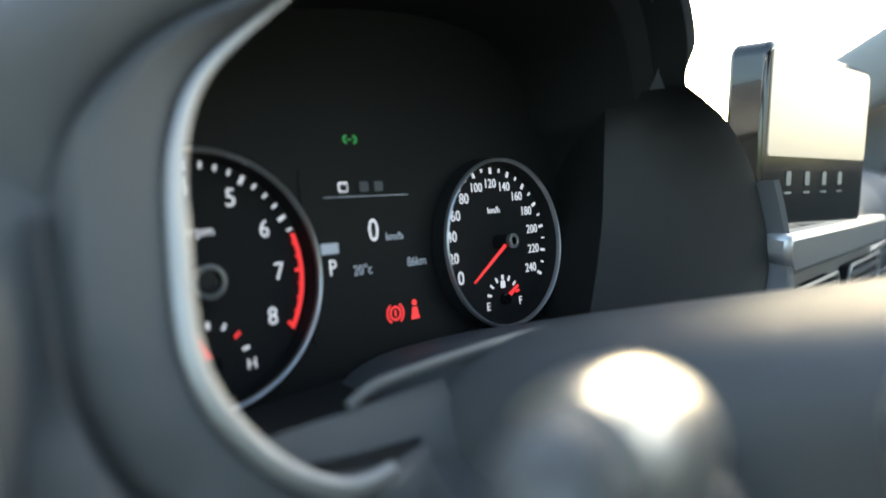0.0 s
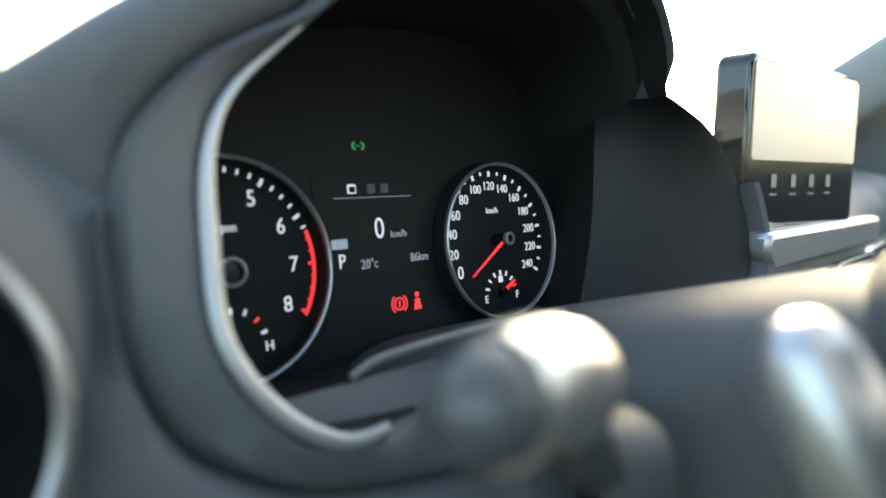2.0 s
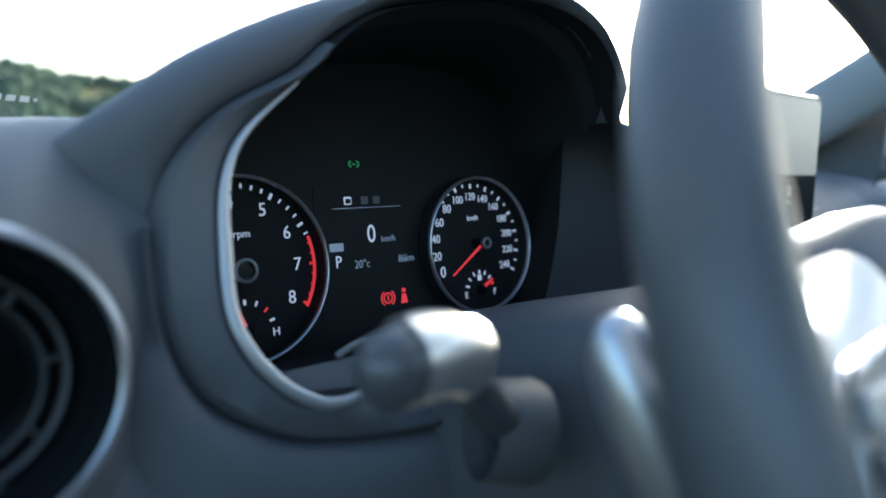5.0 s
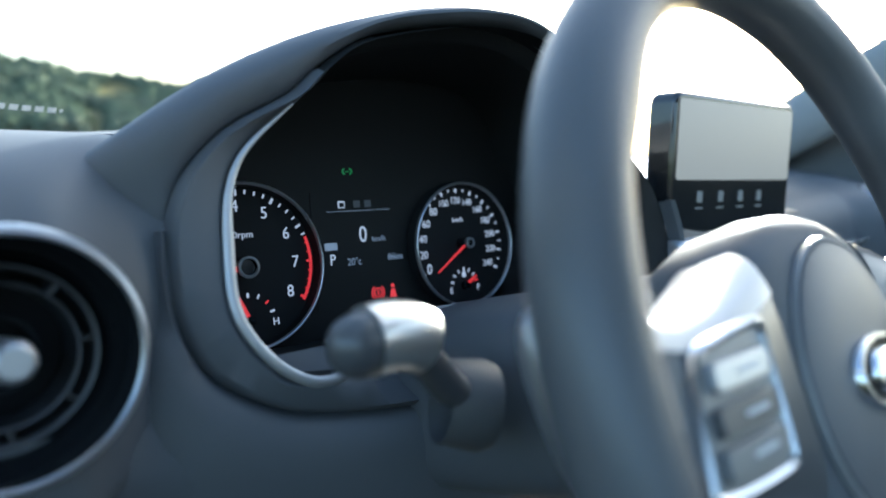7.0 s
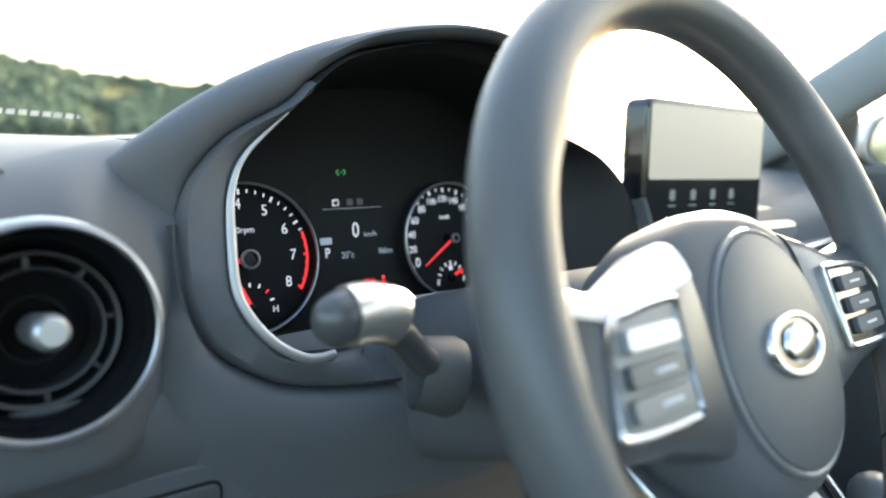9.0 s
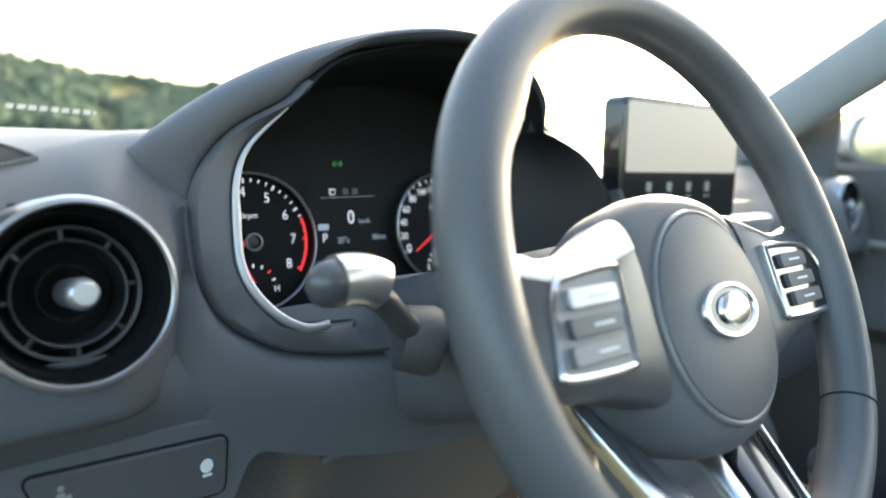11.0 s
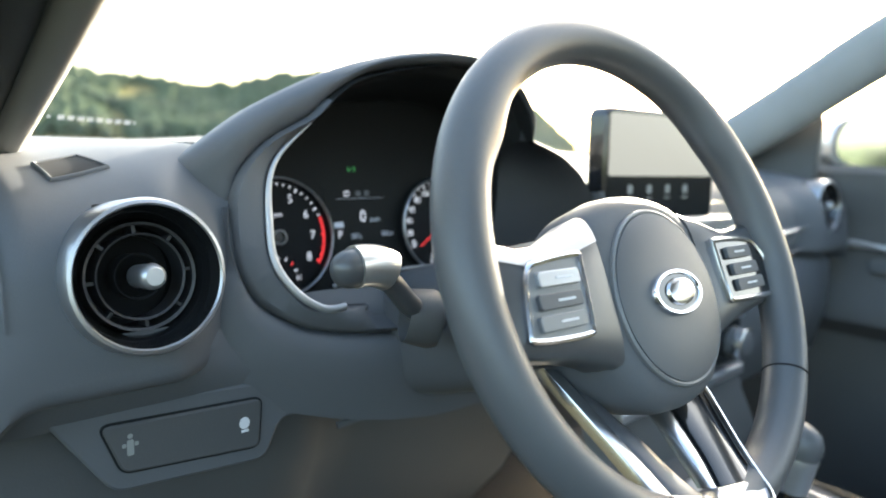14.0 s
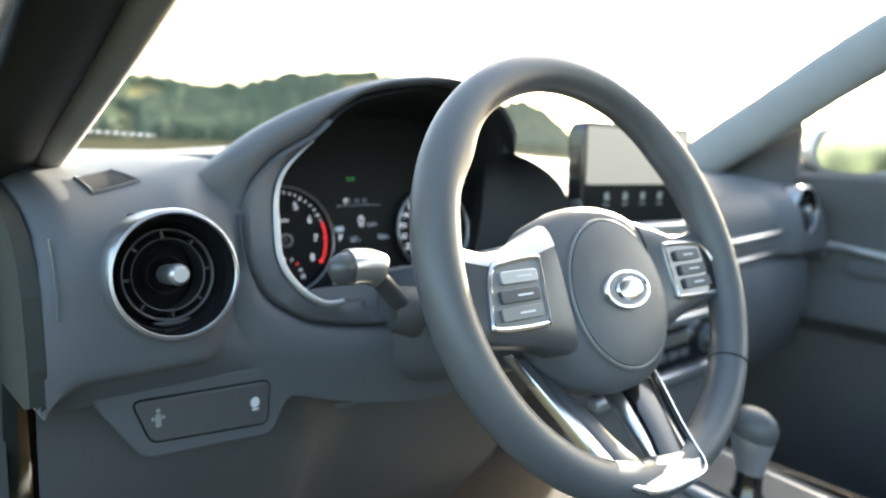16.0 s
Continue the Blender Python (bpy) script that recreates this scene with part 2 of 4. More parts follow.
def hill_point(az, w):
    """A place on the hillside: bearing in degrees, w from foot (0) to crest (1)."""
    r = 130 * (1 + 0.6 * w)
    top = r and 208 * math.tan(radians(crest(az) - 1.05))
    h = top * (w ** 1.15) * (1 + 0.08 * noise.noise((az * 0.3, w * 3, 1.0)))
    return Vector((r * math.sin(radians(az)), r * math.cos(radians(az)), h + 0.2))


rings = [[hill_point(-70 + 124 * i / 80, w) for w in [k / 10 for k in range(11)]] + [hill_point(-70 + 124 * i / 80, 1) * 1.4 - Vector((0, 0, 30))] for i in range(81)]
tagged(part("hill", loft(rings, False, False), GRASS), "dry grassy hillside beyond the windscreen", "hill", kind="structure")
# woods: clumps of leaf masses over the hillside, with bare dry patches left open
rng = random.Random(5)
verts, faces = [], []
ICO = bmesh.new()
bmesh.ops.create_icosphere(ICO, subdivisions=1, radius=1.0)
ICO_V = [v.co.copy() for v in ICO.verts]
ICO_F = [[v.index for v in f.verts] for f in ICO.faces]
ICO.free()
for _ in range(11000):
    az, w = rng.uniform(-35, 53), rng.random()
    bare = noise.noise((az * 0.16, w * 1.6, 7.3))
    if w < 0.97 and (bare > 0.34 or (az < 17 and w < 0.4 and bare > 0.1)):
        continue
    p = hill_point(az, min(1, w))
    if p.z < 0.3:
        continue
    size = rng.uniform(1.0, 2.1)
    for c in range(2):
        q = p + Vector((rng.uniform(-1, 1), rng.uniform(-1, 1), size * (0.25 + 0.6 * c)))
        n0 = len(verts)
        for v in ICO_V:
            k = size * (0.75 + 0.5 * rng.random()) * (1 - 0.25 * c)
            verts.append(q + Vector((v.x * k, v.y * k, v.z * k * 0.9)))
        faces += [[n0 + i for i in f] for f in ICO_F]
me = bpy.data.meshes.new("woods")
me.from_pydata(verts, [], faces)
me.materials.append(WOODS)
tagged(new("woods", me), "scrubby green trees covering the hillside", "trees", kind="stuff")


# ---- dashboard ----
def dash_profile(x):
    """Section of the dashboard across the car at x: (y, z) from under the windscreen to below the vents."""
    s = max(0.0, min(1.0, (x + 0.33) / 0.14))
    lift = 0.019 * s * s * (3 - 2 * s) * (1 if x < 0.1 else max(0, 1 - (x - 0.1) / 0.15))
    far = max(0.0, min(1.0, (x - 0.1) / 0.2))
    end = max(0.0, min(1.0, (x - 0.92) / 0.09))
    near = far * (1 - 0.9 * end * end * (3 - 2 * end))
    crown = 0.022 * max(0.0, 1 - ((x - 0.36) / 0.5) ** 2)
    drop = -0.012 * far
    bow = 0.05 * ((x - 0.385) / 0.75) ** 2
    pts = [(0.44 - bow, 1.000), (0.36 - bow, 1.010), (0.25 - bow, 1.012), (0.10, 1.006 + lift * 0.3), (0.0, 0.997 + lift * 0.75), (-0.07, 0.985 + lift),
           (-0.115, 0.966 + lift * 0.8), (-0.138, 0.938 + lift * 0.3), (-0.147, 0.90), (-0.15, 0.865), (-0.145, 0.845), (-0.10, 0.838), (-0.02, 0.83)]
    return [(y + 0.03 * near * (1 if y < 0 else 0), z + drop + crown * max(0.0, min(1.0, (y - 0.02) / 0.25))) for y, z in pts]


def dash_piece(x0, x1, n, rear_only=False):
    rings = []
    for i in range(n):
        x = x0 + (x1 - x0) * i / (n - 1)
        edge = min(x + 0.372, 1.142 - x)
        rnd = 0.02 * max(0.0, 1 - edge / 0.03) ** 2
        k = max(0.0, min(1.0, (x + 0.262) / 0.066))
        q = max(0.0, min(1.0, (x - 0.19) / 0.13))
        ease = 0.042 * k * k * (3 - 2 * k) if x < 0 else 0.075 * (1 - q * q * (3 - 2 * q))
        row = []
        for p in spline([(y, 0, z) for y, z in dash_profile(x)], 110):
            y, z = p.x, p.z - rnd
            if y < -0.03:
                y += ease * min(1, (-0.03 - y) / 0.08)
            if rear_only:
                y, z = max(y, 0.07), (min(z, 0.99) if p.x < 0.12 else z)
            row.append((x, y, z))
        rings.append(row)
    bm = loft(rings, False, False)
    for vx, vz in ((-0.2775, 0.9245), (1.052, 0.924)):
        gone = [f for f in bm.faces if f.calc_center_median().y < -0.08 and math.hypot(f.calc_center_median().x - vx, f.calc_center_median().z - vz) < 0.0495]
        bmesh.ops.delete(bm, geom=gone, context="FACES")
    return bm


dashboard = empty("dashboard", pose(0, 0, 0), "black soft plastic dashboard with moulded cowl over the instruments", "dashboard")
part("upper_pad", dash_piece(-0.372, -0.192, 60), PLASTIC, dashboard)
part("rear_shelf", dash_piece(-0.1919, 0.1899, 12, True), PLASTIC, dashboard)
part("upper_pad", dash_piece(0.19, 1.142, 160), PLASTIC, dashboard)

# cowl over the instruments, in the instrument panel's own axes (u right, d ahead, v up)
ARCH = [(-0.300, 0.046), (-0.262, 0.054), (-0.228, 0.066), (-0.192, 0.085), (-0.156, 0.109), (-0.116, 0.130), (-0.076, 0.147), (-0.035, 0.160), (0.006, 0.167), (0.06, 0.169), (0.108, 0.164), (0.142, 0.148), (0.163, 0.122), (0.168, 0.095), (0.168, 0.080)]
CA = Vector((0.0, 0, 0.02))


MATE = [(-0.192, -0.040), (-0.1875, -0.010), (-0.1845, 0.025), (-0.174, 0.057), (-0.148, 0.083), (-0.110, 0.104), (-0.088, 0.122), (-0.046, 0.147), (0.0, 0.156), (0.06, 0.1595), (0.101, 0.1565), (0.139, 0.141), (0.1595, 0.116), (0.164, 0.095), (0.165, 0.083)]


def soft_step(a):
    a = max(0.0, min(1.0, a))
    return a * a * (3 - 2 * a)


def brow(u, d, v):
    """Leans the top right of the cowl's mouth back over the dials."""
    k = soft_step((u + 0.05) / 0.15) * max(0.0, min(1.0, (v - 0.085) / 0.06)) * max(0.0, min(1.0, (-0.01 - d) / 0.07))
    return u - 0.0255 * k, d - 0.0215 * k, v


def steps(pts, per=5):
    P = [Vector((u, 0, v)) for u, v in pts]
    out = []
    for i in range(len(P) - 1):
        p0, p1, p2, p3 = P[max(0, i - 1)], P[i], P[i + 1], P[min(len(P) - 1, i + 2)]
        for q in range(per + (i == len(P) - 2)):
            t = q / per
            out.append(0.5 * ((2 * p1) + (p2 - p0) * t + (2 * p0 - 5 * p1 + 4 * p2 - p3) * t * t + (3 * p1 - p0 - 3 * p2 + p3) * t ** 3))
    return out


def cowl_row(w, d, grow=0.0, drop=0.0):
    """Between the cowl's crest (w 0) and the bezel's edge (w 1), at depth d."""
    out = []
    A, B = steps(ARCH), steps(MATE)
    for i, (p, q) in enumerate(zip(A, B)):
        k = max(0.0, 1 - i / 17) ** 1.5
        g = (p - CA).normalized() * grow
        m = p.lerp(q, w) + g
        tail = max(0.0, (i - len(A) + 9) / 8)
        out.append(cw(*brow(m.x, d + 0.018 * tail + k * (0.07 * (1 - w ** 3) + 0.01), m.z - drop * max(0, p.z) / 0.17 - 0.022 * k * (1 - w))))
    return out


rows = [cowl_row(1.0, -0.100), cowl_row(1.0, -0.108), cowl_row(0.93, -0.1125), cowl_row(0.75, -0.117), cowl_row(0.5, -0.120), cowl_row(0.28, -0.1195), cowl_row(0.12, -0.116), cowl_row(0.03, -0.109, 0.002), cowl_row(0, -0.098, 0.0035),
        cowl_row(0, -0.07, 0.004), cowl_row(0, -0.02, 0.003, 0.006), cowl_row(0, 0.08, 0.0, 0.022), cowl_row(0, 0.22, -0.01, 0.05), cowl_row(0, 0.34, -0.02, 0.085)]
part("cowl", loft(rows, False, False), PLASTIC, dashboard)

LIP = [(0.03, 0.158), (-0.05, 0.145), (-0.09, 0.120), (-0.108, 0.104), (-0.150, 0.081), (-0.177, 0.052), (-0.1855, 0.020), (-0.185, -0.019), (-0.172, -0.050), (-0.147, -0.070), (-0.1165, -0.083),
       (-0.05, -0.094), (0.05, -0.098), (0.15, -0.09), (0.22, -0.072), (0.253, -0.045), (0.260, -0.018), (0.253, 0.013), (0.237, 0.0445), (0.210, 0.0675), (0.184, 0.079), (0.163, 0.087), (0.160, 0.115), (0.141, 0.141), (0.10, 0.156)]
OPEN = [(0.0300, 0.1545), (-0.0500, 0.1415), (-0.0830, 0.1170), (-0.1060, 0.0985), (-0.1385, 0.0705), (-0.1515, 0.0460), (-0.1560, 0.0150), (-0.1572, -0.0140), (-0.1510, -0.0335), (-0.1375, -0.0515), (-0.1215, -0.0625),
        (-0.0500, -0.0690), (0.0500, -0.0640), (0.1200, -0.0620), (0.1560, -0.0580), (0.1740, -0.0460), (0.1870, -0.0240), (0.1910, 0.0040), (0.1910, 0.0280), (0.1860, 0.0520), (0.1760, 0.0700), (0.1640, 0.0840), (0.1550, 0.1120), (0.1370, 0.1370), (0.0980, 0.1520)]


def knots(pts, per=4):
    """A smooth closed curve with the same number of steps between each pair of knots."""
    P = [Vector(p) for p in pts]
    k = len(P)
    out = []
    for i in range(k):
        p0, p1, p2, p3 = P[i - 1], P[i], P[(i + 1) % k], P[(i + 2) % k]
        for j in range(per):
            t = j / per
            out.append(0.5 * ((2 * p1) + (p2 - p0) * t + (2 * p0 - 5 * p1 + 4 * p2 - p3) * t * t + (3 * p1 - p0 - 3 * p2 + p3) * t ** 3))
    return out


def loop(pts, d, grow=0.0, lean=None, place=None):
    c = Vector((0.03, 0, 0.01))
    out = []
    for p in knots([(u, 0, v) for u, v in pts]):
        w = (p - c).normalized() * grow
        deep = place(p.x, p.z, d) if place else d + (lean(p.x, p.z) if lean else 0.0)
        out.append(cw(*brow(p.x + w.x, deep, p.z + w.z)))
    return out


def left_of(rows):
    """The stretch of each loop from the crest round the left side to below the dials."""
    return [r[8:54] for r in rows]


def hood_of(rows):
    """The stretch of each loop under the hood, from the wing's top over to the crest."""
    return [r[84:] + r[:9] for r in rows]


def lip_lean(u, v):
    """How far the mouth's foot comes nearer."""
    return -0.012 * max(0.0, min(1.0, (0.03 - v) / 0.1)) * soft_step((0.16 - u) / 0.1)


def mouth_depth(u, v, d):
    """The inner edge of the bezel: it leans towards the driver down the left side."""
    k = soft_step((-0.04 - u) / 0.045)
    return d * (1 - k) + k * (-0.106 - 0.023 * max(0.0, min(1.1, (0.097 - v) / 0.16)) ** 1.3 + d + 0.0875)


rows = [loop(LIP, -0.05, grow=0.003, lean=lip_lean), loop(LIP, -0.10, grow=0.002, lean=lip_lean), loop(LIP, -0.114, lean=lip_lean), loop(LIP, -0.118, grow=-0.004, lean=lip_lean), loop(OPEN, -0.092, grow=0.006, place=mouth_depth), loop(OPEN, -0.0875, place=mouth_depth), loop(OPEN, -0.081, grow=-0.002, place=mouth_depth)]
skirt = []
for d, g in ((-0.107, 0.0015), (-0.113, 0.005), (-0.118, 0.012), (-0.120, 0.03), (-0.114, 0.055), (-0.10, 0.09)):
    full = knots([(u, 0, v) for u, v in LIP], 5)
    row = []
    for p in full:
        if p.z < 0.03:
            k = 1.0 - 0.6 * max(0.0, min(1.0, (-0.06 - p.x) / 0.08)) * max(0.0, min(1.0, (p.z + 0.075) / 0.04))
            k *= 1.0 - 0.75 * max(0.0, min(1.0, (p.x - 0.17) / 0.06)) * max(0.0, min(1.0, (p.z + 0.07) / 0.04))
            back = 0.04 * max(0.0, min(1.0, (p.z + 0.03) / 0.05)) * (g > 0.012) * (p.x < 0)
            w = (p - Vector((0.03, 0, 0.01))).normalized() * (g * k)
            row.append(cw(p.x + w.x, d + back + lip_lean(p.x, p.z) - 0.012 * (p.x > 0.1), p.z + w.z))
    skirt.append(row)
part("cowl_skirt", loft(skirt, False, False), PLASTIC, dashboard)
part("instrument_bezel", loft(left_of(rows), False, False), PLASTIC, dashboard)
part("hood_edge", loft(hood_of(rows[3:]), False, False), HOOD, dashboard, "dark inner edge of the hood")
rows = [loop(OPEN, -0.0812, grow=-0.002, place=mouth_depth), loop(OPEN, -0.05, grow=-0.005), loop(OPEN, 0.003, grow=-0.007)]
part("bezel_well", loft(rows, True, False), HOOD, dashboard, "matte black well and hood lining round the dials")
tr = spline([(-0.1060, 0, 0.0985), (-0.1385, 0, 0.0705), (-0.1515, 0, 0.0460), (-0.1560, 0, 0.0150), (-0.1572, 0, -0.0140), (-0.1510, 0, -0.0335), (-0.1375, 0, -0.0515), (-0.1215, 0, -0.0625), (-0.1100, 0, -0.0650), (-0.0985, 0, -0.0640)], 50)
part("bezel_trim", sweep([cw(p.x, mouth_depth(min(p.x, -0.1), p.z, -0.0915), p.z) for p in tr], 0.0026, 0.0034, taper=lambda s: 0.25 + 0.75 * min(1, s * 2.2)), SATIN, dashboard, "thin satin grey bezel trim")
tr = spline([(-0.092, -0.1, -0.049), (-0.084, -0.1, -0.0455), (-0.071, -0.1, -0.043), (-0.019, -0.1, -0.0405), (0.03, -0.1, -0.0405), (0.064, -0.1, -0.043), (0.12, -0.1, -0.053)], 40)
# wing beside the dials: a dark concave wall from its near edge back to a seam by the speedometer
NEAR = [(0.157, 0.0855), (0.182, 0.0770), (0.208, 0.0655), (0.2345, 0.0430), (0.2500, 0.0130), (0.2570, -0.0170), (0.2500, -0.0430), (0.220, -0.068)]
SEAM = [(0.1606, 0.0930), (0.1590, 0.0800), (0.1560, 0.0640), (0.1520, 0.0430), (0.1460, 0.0130), (0.1360, -0.0170), (0.1250, -0.0430), (0.114, -0.068)]
near, back = spline([(u, 0, v) for u, v in NEAR], 40), spline([(u, 0, v) for u, v in SEAM], 40)
rows = [[cw(p.x + 0.004, -0.108, p.z + 0.001) for p in near], [cw(p.x + 0.002, -0.118, p.z + 0.001) for p in near], [cw(p.x, -0.1205, p.z) for p in near]]
for w in (0.06, 0.2, 0.4, 0.6, 0.8, 1.0):
    rows.append([cw(p.x + (q.x - p.x) * w, -0.1205 + 0.0605 * w ** 1.35, p.z + (q.z - p.z) * w) for p, q in zip(near, back)])
part("bezel_panel", loft(rows, False, False), WING, dashboard, "satin black wing beside the dials")
part("panel_seam", loft([[cw(q.x, -0.0602, q.z) for q in back], [cw(q.x + 0.012, -0.030, q.z) for q in back], [cw(q.x + 0.03, 0.003, q.z) for q in back]], False, False), HOOD, dashboard)
lt = [(p.x, p.z) for p in spline([(0.184, 0, 0.0785), (0.210, 0, 0.067), (0.2375, 0, 0.044), (0.2540, 0, 0.013), (0.2615, 0, -0.018), (0.2545, 0, -0.045)], 30)]
part("edge_trim", sweep([cw(u + 0.0015, -0.114, v) for u, v in lt], 0.0009, 0.0012, 8), GREYTRIM, dashboard, "thin bright edge of the bezel")
part("lower_trim", sweep([cw(p.x, p.y, p.z) for p in tr], 0.0018, 0.0024), GREYTRIM, dashboard, "thin satin grey lower trim")

# ---- instrument cluster ----
cluster = empty("instrument_cluster", CF, "lit instrument cluster with two round dials and a centre display", "instrument cluster")
part("face", plate([(-0.165, -0.08), (0.25, -0.08), (0.25, 0.05), (0.185, 0.075), (0.165, 0.12), (0.10, 0.155), (0.0, 0.158), (-0.07, 0.135), (-0.13, 0.09), (-0.165, 0.05)], 0.004), FACE, cluster, smooth=False)
TACH, SPEEDO = (-0.1045, 0.0), (0.1037, 0.001)


def radial(cx, cz, r0, r1, a, w, d=-0.0012):
    ca, sa = math.cos(radians(a)), math.sin(radians(a))
    c = [(r0, -w), (r1, -w), (r1, w), (r0, w)]
    return plate([(cx + r * ca - s * sa, cz + r * sa + s * ca) for r, s in c], 0.0008), d


def put(name, bm, material, parent, d, label=""):
    return part(name, bm, material, parent, label, smooth=False, m=Matrix.Translation((0, d, 0)))


def glyph(name, s, u, v, size, material, parent, d=-0.0015, squeeze=1.0):
    return part(name, text_bm(s, size, Matrix.Translation((u, d, v)), squeeze=squeeze), material, parent, smooth=False)


def arc_band(cx, cz, r0, r1, a0, a1, n=24):
    return plate(circle(r1, n, cx, cz, a0, a1) + circle(r0, n, cx, cz, a1, a0), 0.0008)


def dial(name, c, ring_r, num_r, labels, step, a_start, tick_in, tick_out, subs, label):
    dl = part(name, plate(circle(ring_r - 0.001, 64, *c), 0.002), DARK, cluster, label, smooth=False, m=Matrix.Translation((0, -0.0009, 0)))
    part("dial_ring", lathe([(ring_r - 0.0014, 0.0025), (ring_r - 0.0010, -0.0006), (ring_r - 0.0002, -0.0012), (ring_r + 0.0006, -0.0006), (ring_r + 0.0010, 0.0025)], 72), SILVER, dl, "thin silver dial ring", m=Matrix.Translation((c[0], -0.0121, c[1])))
    part("dial_wall", lathe([(ring_r - 0.0020, 0.0115), (ring_r - 0.0014, 0.002), (ring_r + 0.0010, 0.002), (ring_r + 0.0022, 0.0115)], 64), DARK, dl, m=Matrix.Translation((c[0], -0.0121, c[1])))
    for i, s in enumerate(labels):
        a = radians(a_start - step * i)
        glyph("numeral", s, c[0] - 0.0015 + num_r * math.cos(a), c[1] + num_r * math.sin(a), 0.0128 if len(s) == 1 else (0.0098 if len(s) == 2 else 0.0088), WHITE_INK, dl, -0.0016, 0.92)
    n = (len(labels) - 1) * subs
    for i in range(n + 1):
        a = a_start - step * i / subs
        b, _ = radial(*c, tick_in + (0 if i % subs == 0 else 0.0015), tick_out, a, 0.0009 if i % subs == 0 else 0.0006)
        put("tick", b, RED_INK if name == "tachometer" and i > 25 else WHITE_INK, dl, -0.0018)
    return dl


tach = dial("tachometer", TACH, 0.0612, 0.0445, [str(i) for i in range(9)], 30, 210, 0.0525, 0.0570, 4, "black rev counter dial with white numerals and a red zone")
put("red_zone", arc_band(*TACH, 0.0548, 0.0568, -32, 20), RED_INK, tach, -0.0022)
speedo = dial("speedometer", SPEEDO, 0.0560, 0.0405, [str(20 * i) for i in range(13)], 20, 210, 0.0475, 0.0515, 2, "black speedometer dial with white numerals up to 240")
glyph("unit_mark", "x1000rpm", TACH[0] - 0.004, 0.0235, 0.0072, WHITE_INK, tach)
glyph("unit_mark", "km/h", SPEEDO[0], 0.0235, 0.0062, WHITE_INK, speedo)


def needle(parent, c, a, length, w, hub_r, d=-0.0125):
    ca, sa = math.cos(radians(a)), math.sin(radians(a))
    pts = [(-0.004, -w), (length, -w * 0.35), (length, w * 0.35), (-0.004, w)]
    nd = put("needle", plate([(c[0] + r * ca - s * sa, c[1] + r * sa + s * ca) for r, s in pts], 0.0012), RED_INK, parent, d, "red needle")
    if hub_r:
        part("needle_hub", lathe([(0.0, 0.0), (hub_r * 0.7, 0.0), (hub_r * 0.78, -0.003), (hub_r, -0.003), (hub_r, 0.012)], 40), GLOSS, parent, "gloss black needle hub", m=Matrix.Translation((c[0], d - 0.001, c[1])))
        part("hub_ring", lathe([(hub_r, 0.0), (hub_r + 0.0004, -0.0032), (hub_r - 0.0012, -0.0036), (hub_r - 0.0018, -0.003)], 40), GREYTRIM, parent, m=Matrix.Translation((c[0], d - 0.001, c[1])))


needle(tach, TACH, 186, 0.042, 0.0024, 0.0076)
needle(speedo, (SPEEDO[0] + 0.001, SPEEDO[1] + 0.001), 214, 0.043, 0.0011, 0.0045)


def sub_gauge(parent, c, r, red_side, left_mark, right_mark, a_needle):
    for i in range(7):
        a = 165 - 25 * i
        b, _ = radial(*c, r - 0.0035, r, a, 0.0008 if i in (0, 3, 6) else 0.0006)
        put("gauge_tick", b, RED_INK if i == red_side else WHITE_INK, parent, -0.0018)
    if left_mark:
        glyph("gauge_mark", left_mark, c[0] - r * 0.98, c[1] - 0.0035, 0.0078, WHITE_INK, parent)
    if right_mark:
        glyph("gauge_mark", right_mark, c[0] + r * 1.0, c[1] - 0.0035, 0.0078, WHITE_INK, parent)
    ca, sa = math.cos(radians(a_needle)), math.sin(radians(a_needle))
    w = 0.0016
    pts = [(0.001, -w), (r - 0.001, -w * 0.5), (r - 0.001, w * 0.5), (0.001, w)]
    if a_needle < 179:
        put("gauge_needle", plate([(c[0] + q * ca - s * sa, c[1] + q * sa + s * ca) for q, s in pts], 0.001), RED_INK, parent, -0.0035, "small red gauge needle")
    part("gauge_hub", lathe([(0, 0), (0.0035, 0.0), (0.004, 0.004)], 24), GLOSS, parent, m=Matrix.Translation((c[0], -0.005, c[1])))


sub_gauge(tach, (TACH[0] + 0.003, -0.040), 0.0205, 5, "C", "H", 112)
sub_gauge(speedo, (SPEEDO[0] + 0.003, -0.0375), 0.0165, 6, "E", "F", 30)
put("fuel_symbol", plate(rrect(0.0042, 0.005, 0.001, SPEEDO[0] + 0.003, -0.0275), 0.0006), WHITE_INK, speedo, -0.0016)

display = part("centre_display", plate(rrect(0.088, 0.098, 0.004, 0.0, 0.005), 0.0012), FACE, cluster, "dark centre display with lit readings", smooth=False, m=Matrix.Translation((0, -0.0006, 0)))
glyph("reading", "0", 0.0015, 0.0165, 0.0190, WHITE_INK, display, -0.001, 0.85)
glyph("reading", "km/h", 0.0165, 0.0125, 0.0066, DIM_INK, display, -0.001)
glyph("reading", "P", -0.0285, -0.002, 0.0125, WHITE_INK, display, -0.001, 0.85)
glyph("reading", "20\u00b0c", -0.0085, -0.005, 0.0085, DIM_INK, display, -0.001, 0.85)
glyph("reading", "86km", 0.032, -0.004, 0.0080, DIM_INK, display, -0.001, 0.85)
put("mode_badge", plate(rrect(0.0115, 0.006, 0.001, -0.029, 0.009), 0.0006), DIM_INK, display, -0.0008)
for i, u in enumerate((-0.0165, -0.002, 0.0085)):
    put("tab_icon", plate(rrect(0.0062, 0.0058, 0.001, u, 0.0425), 0.0006), (WHITE_INK if i == 0 else PLASTIC), display, -0.0008)
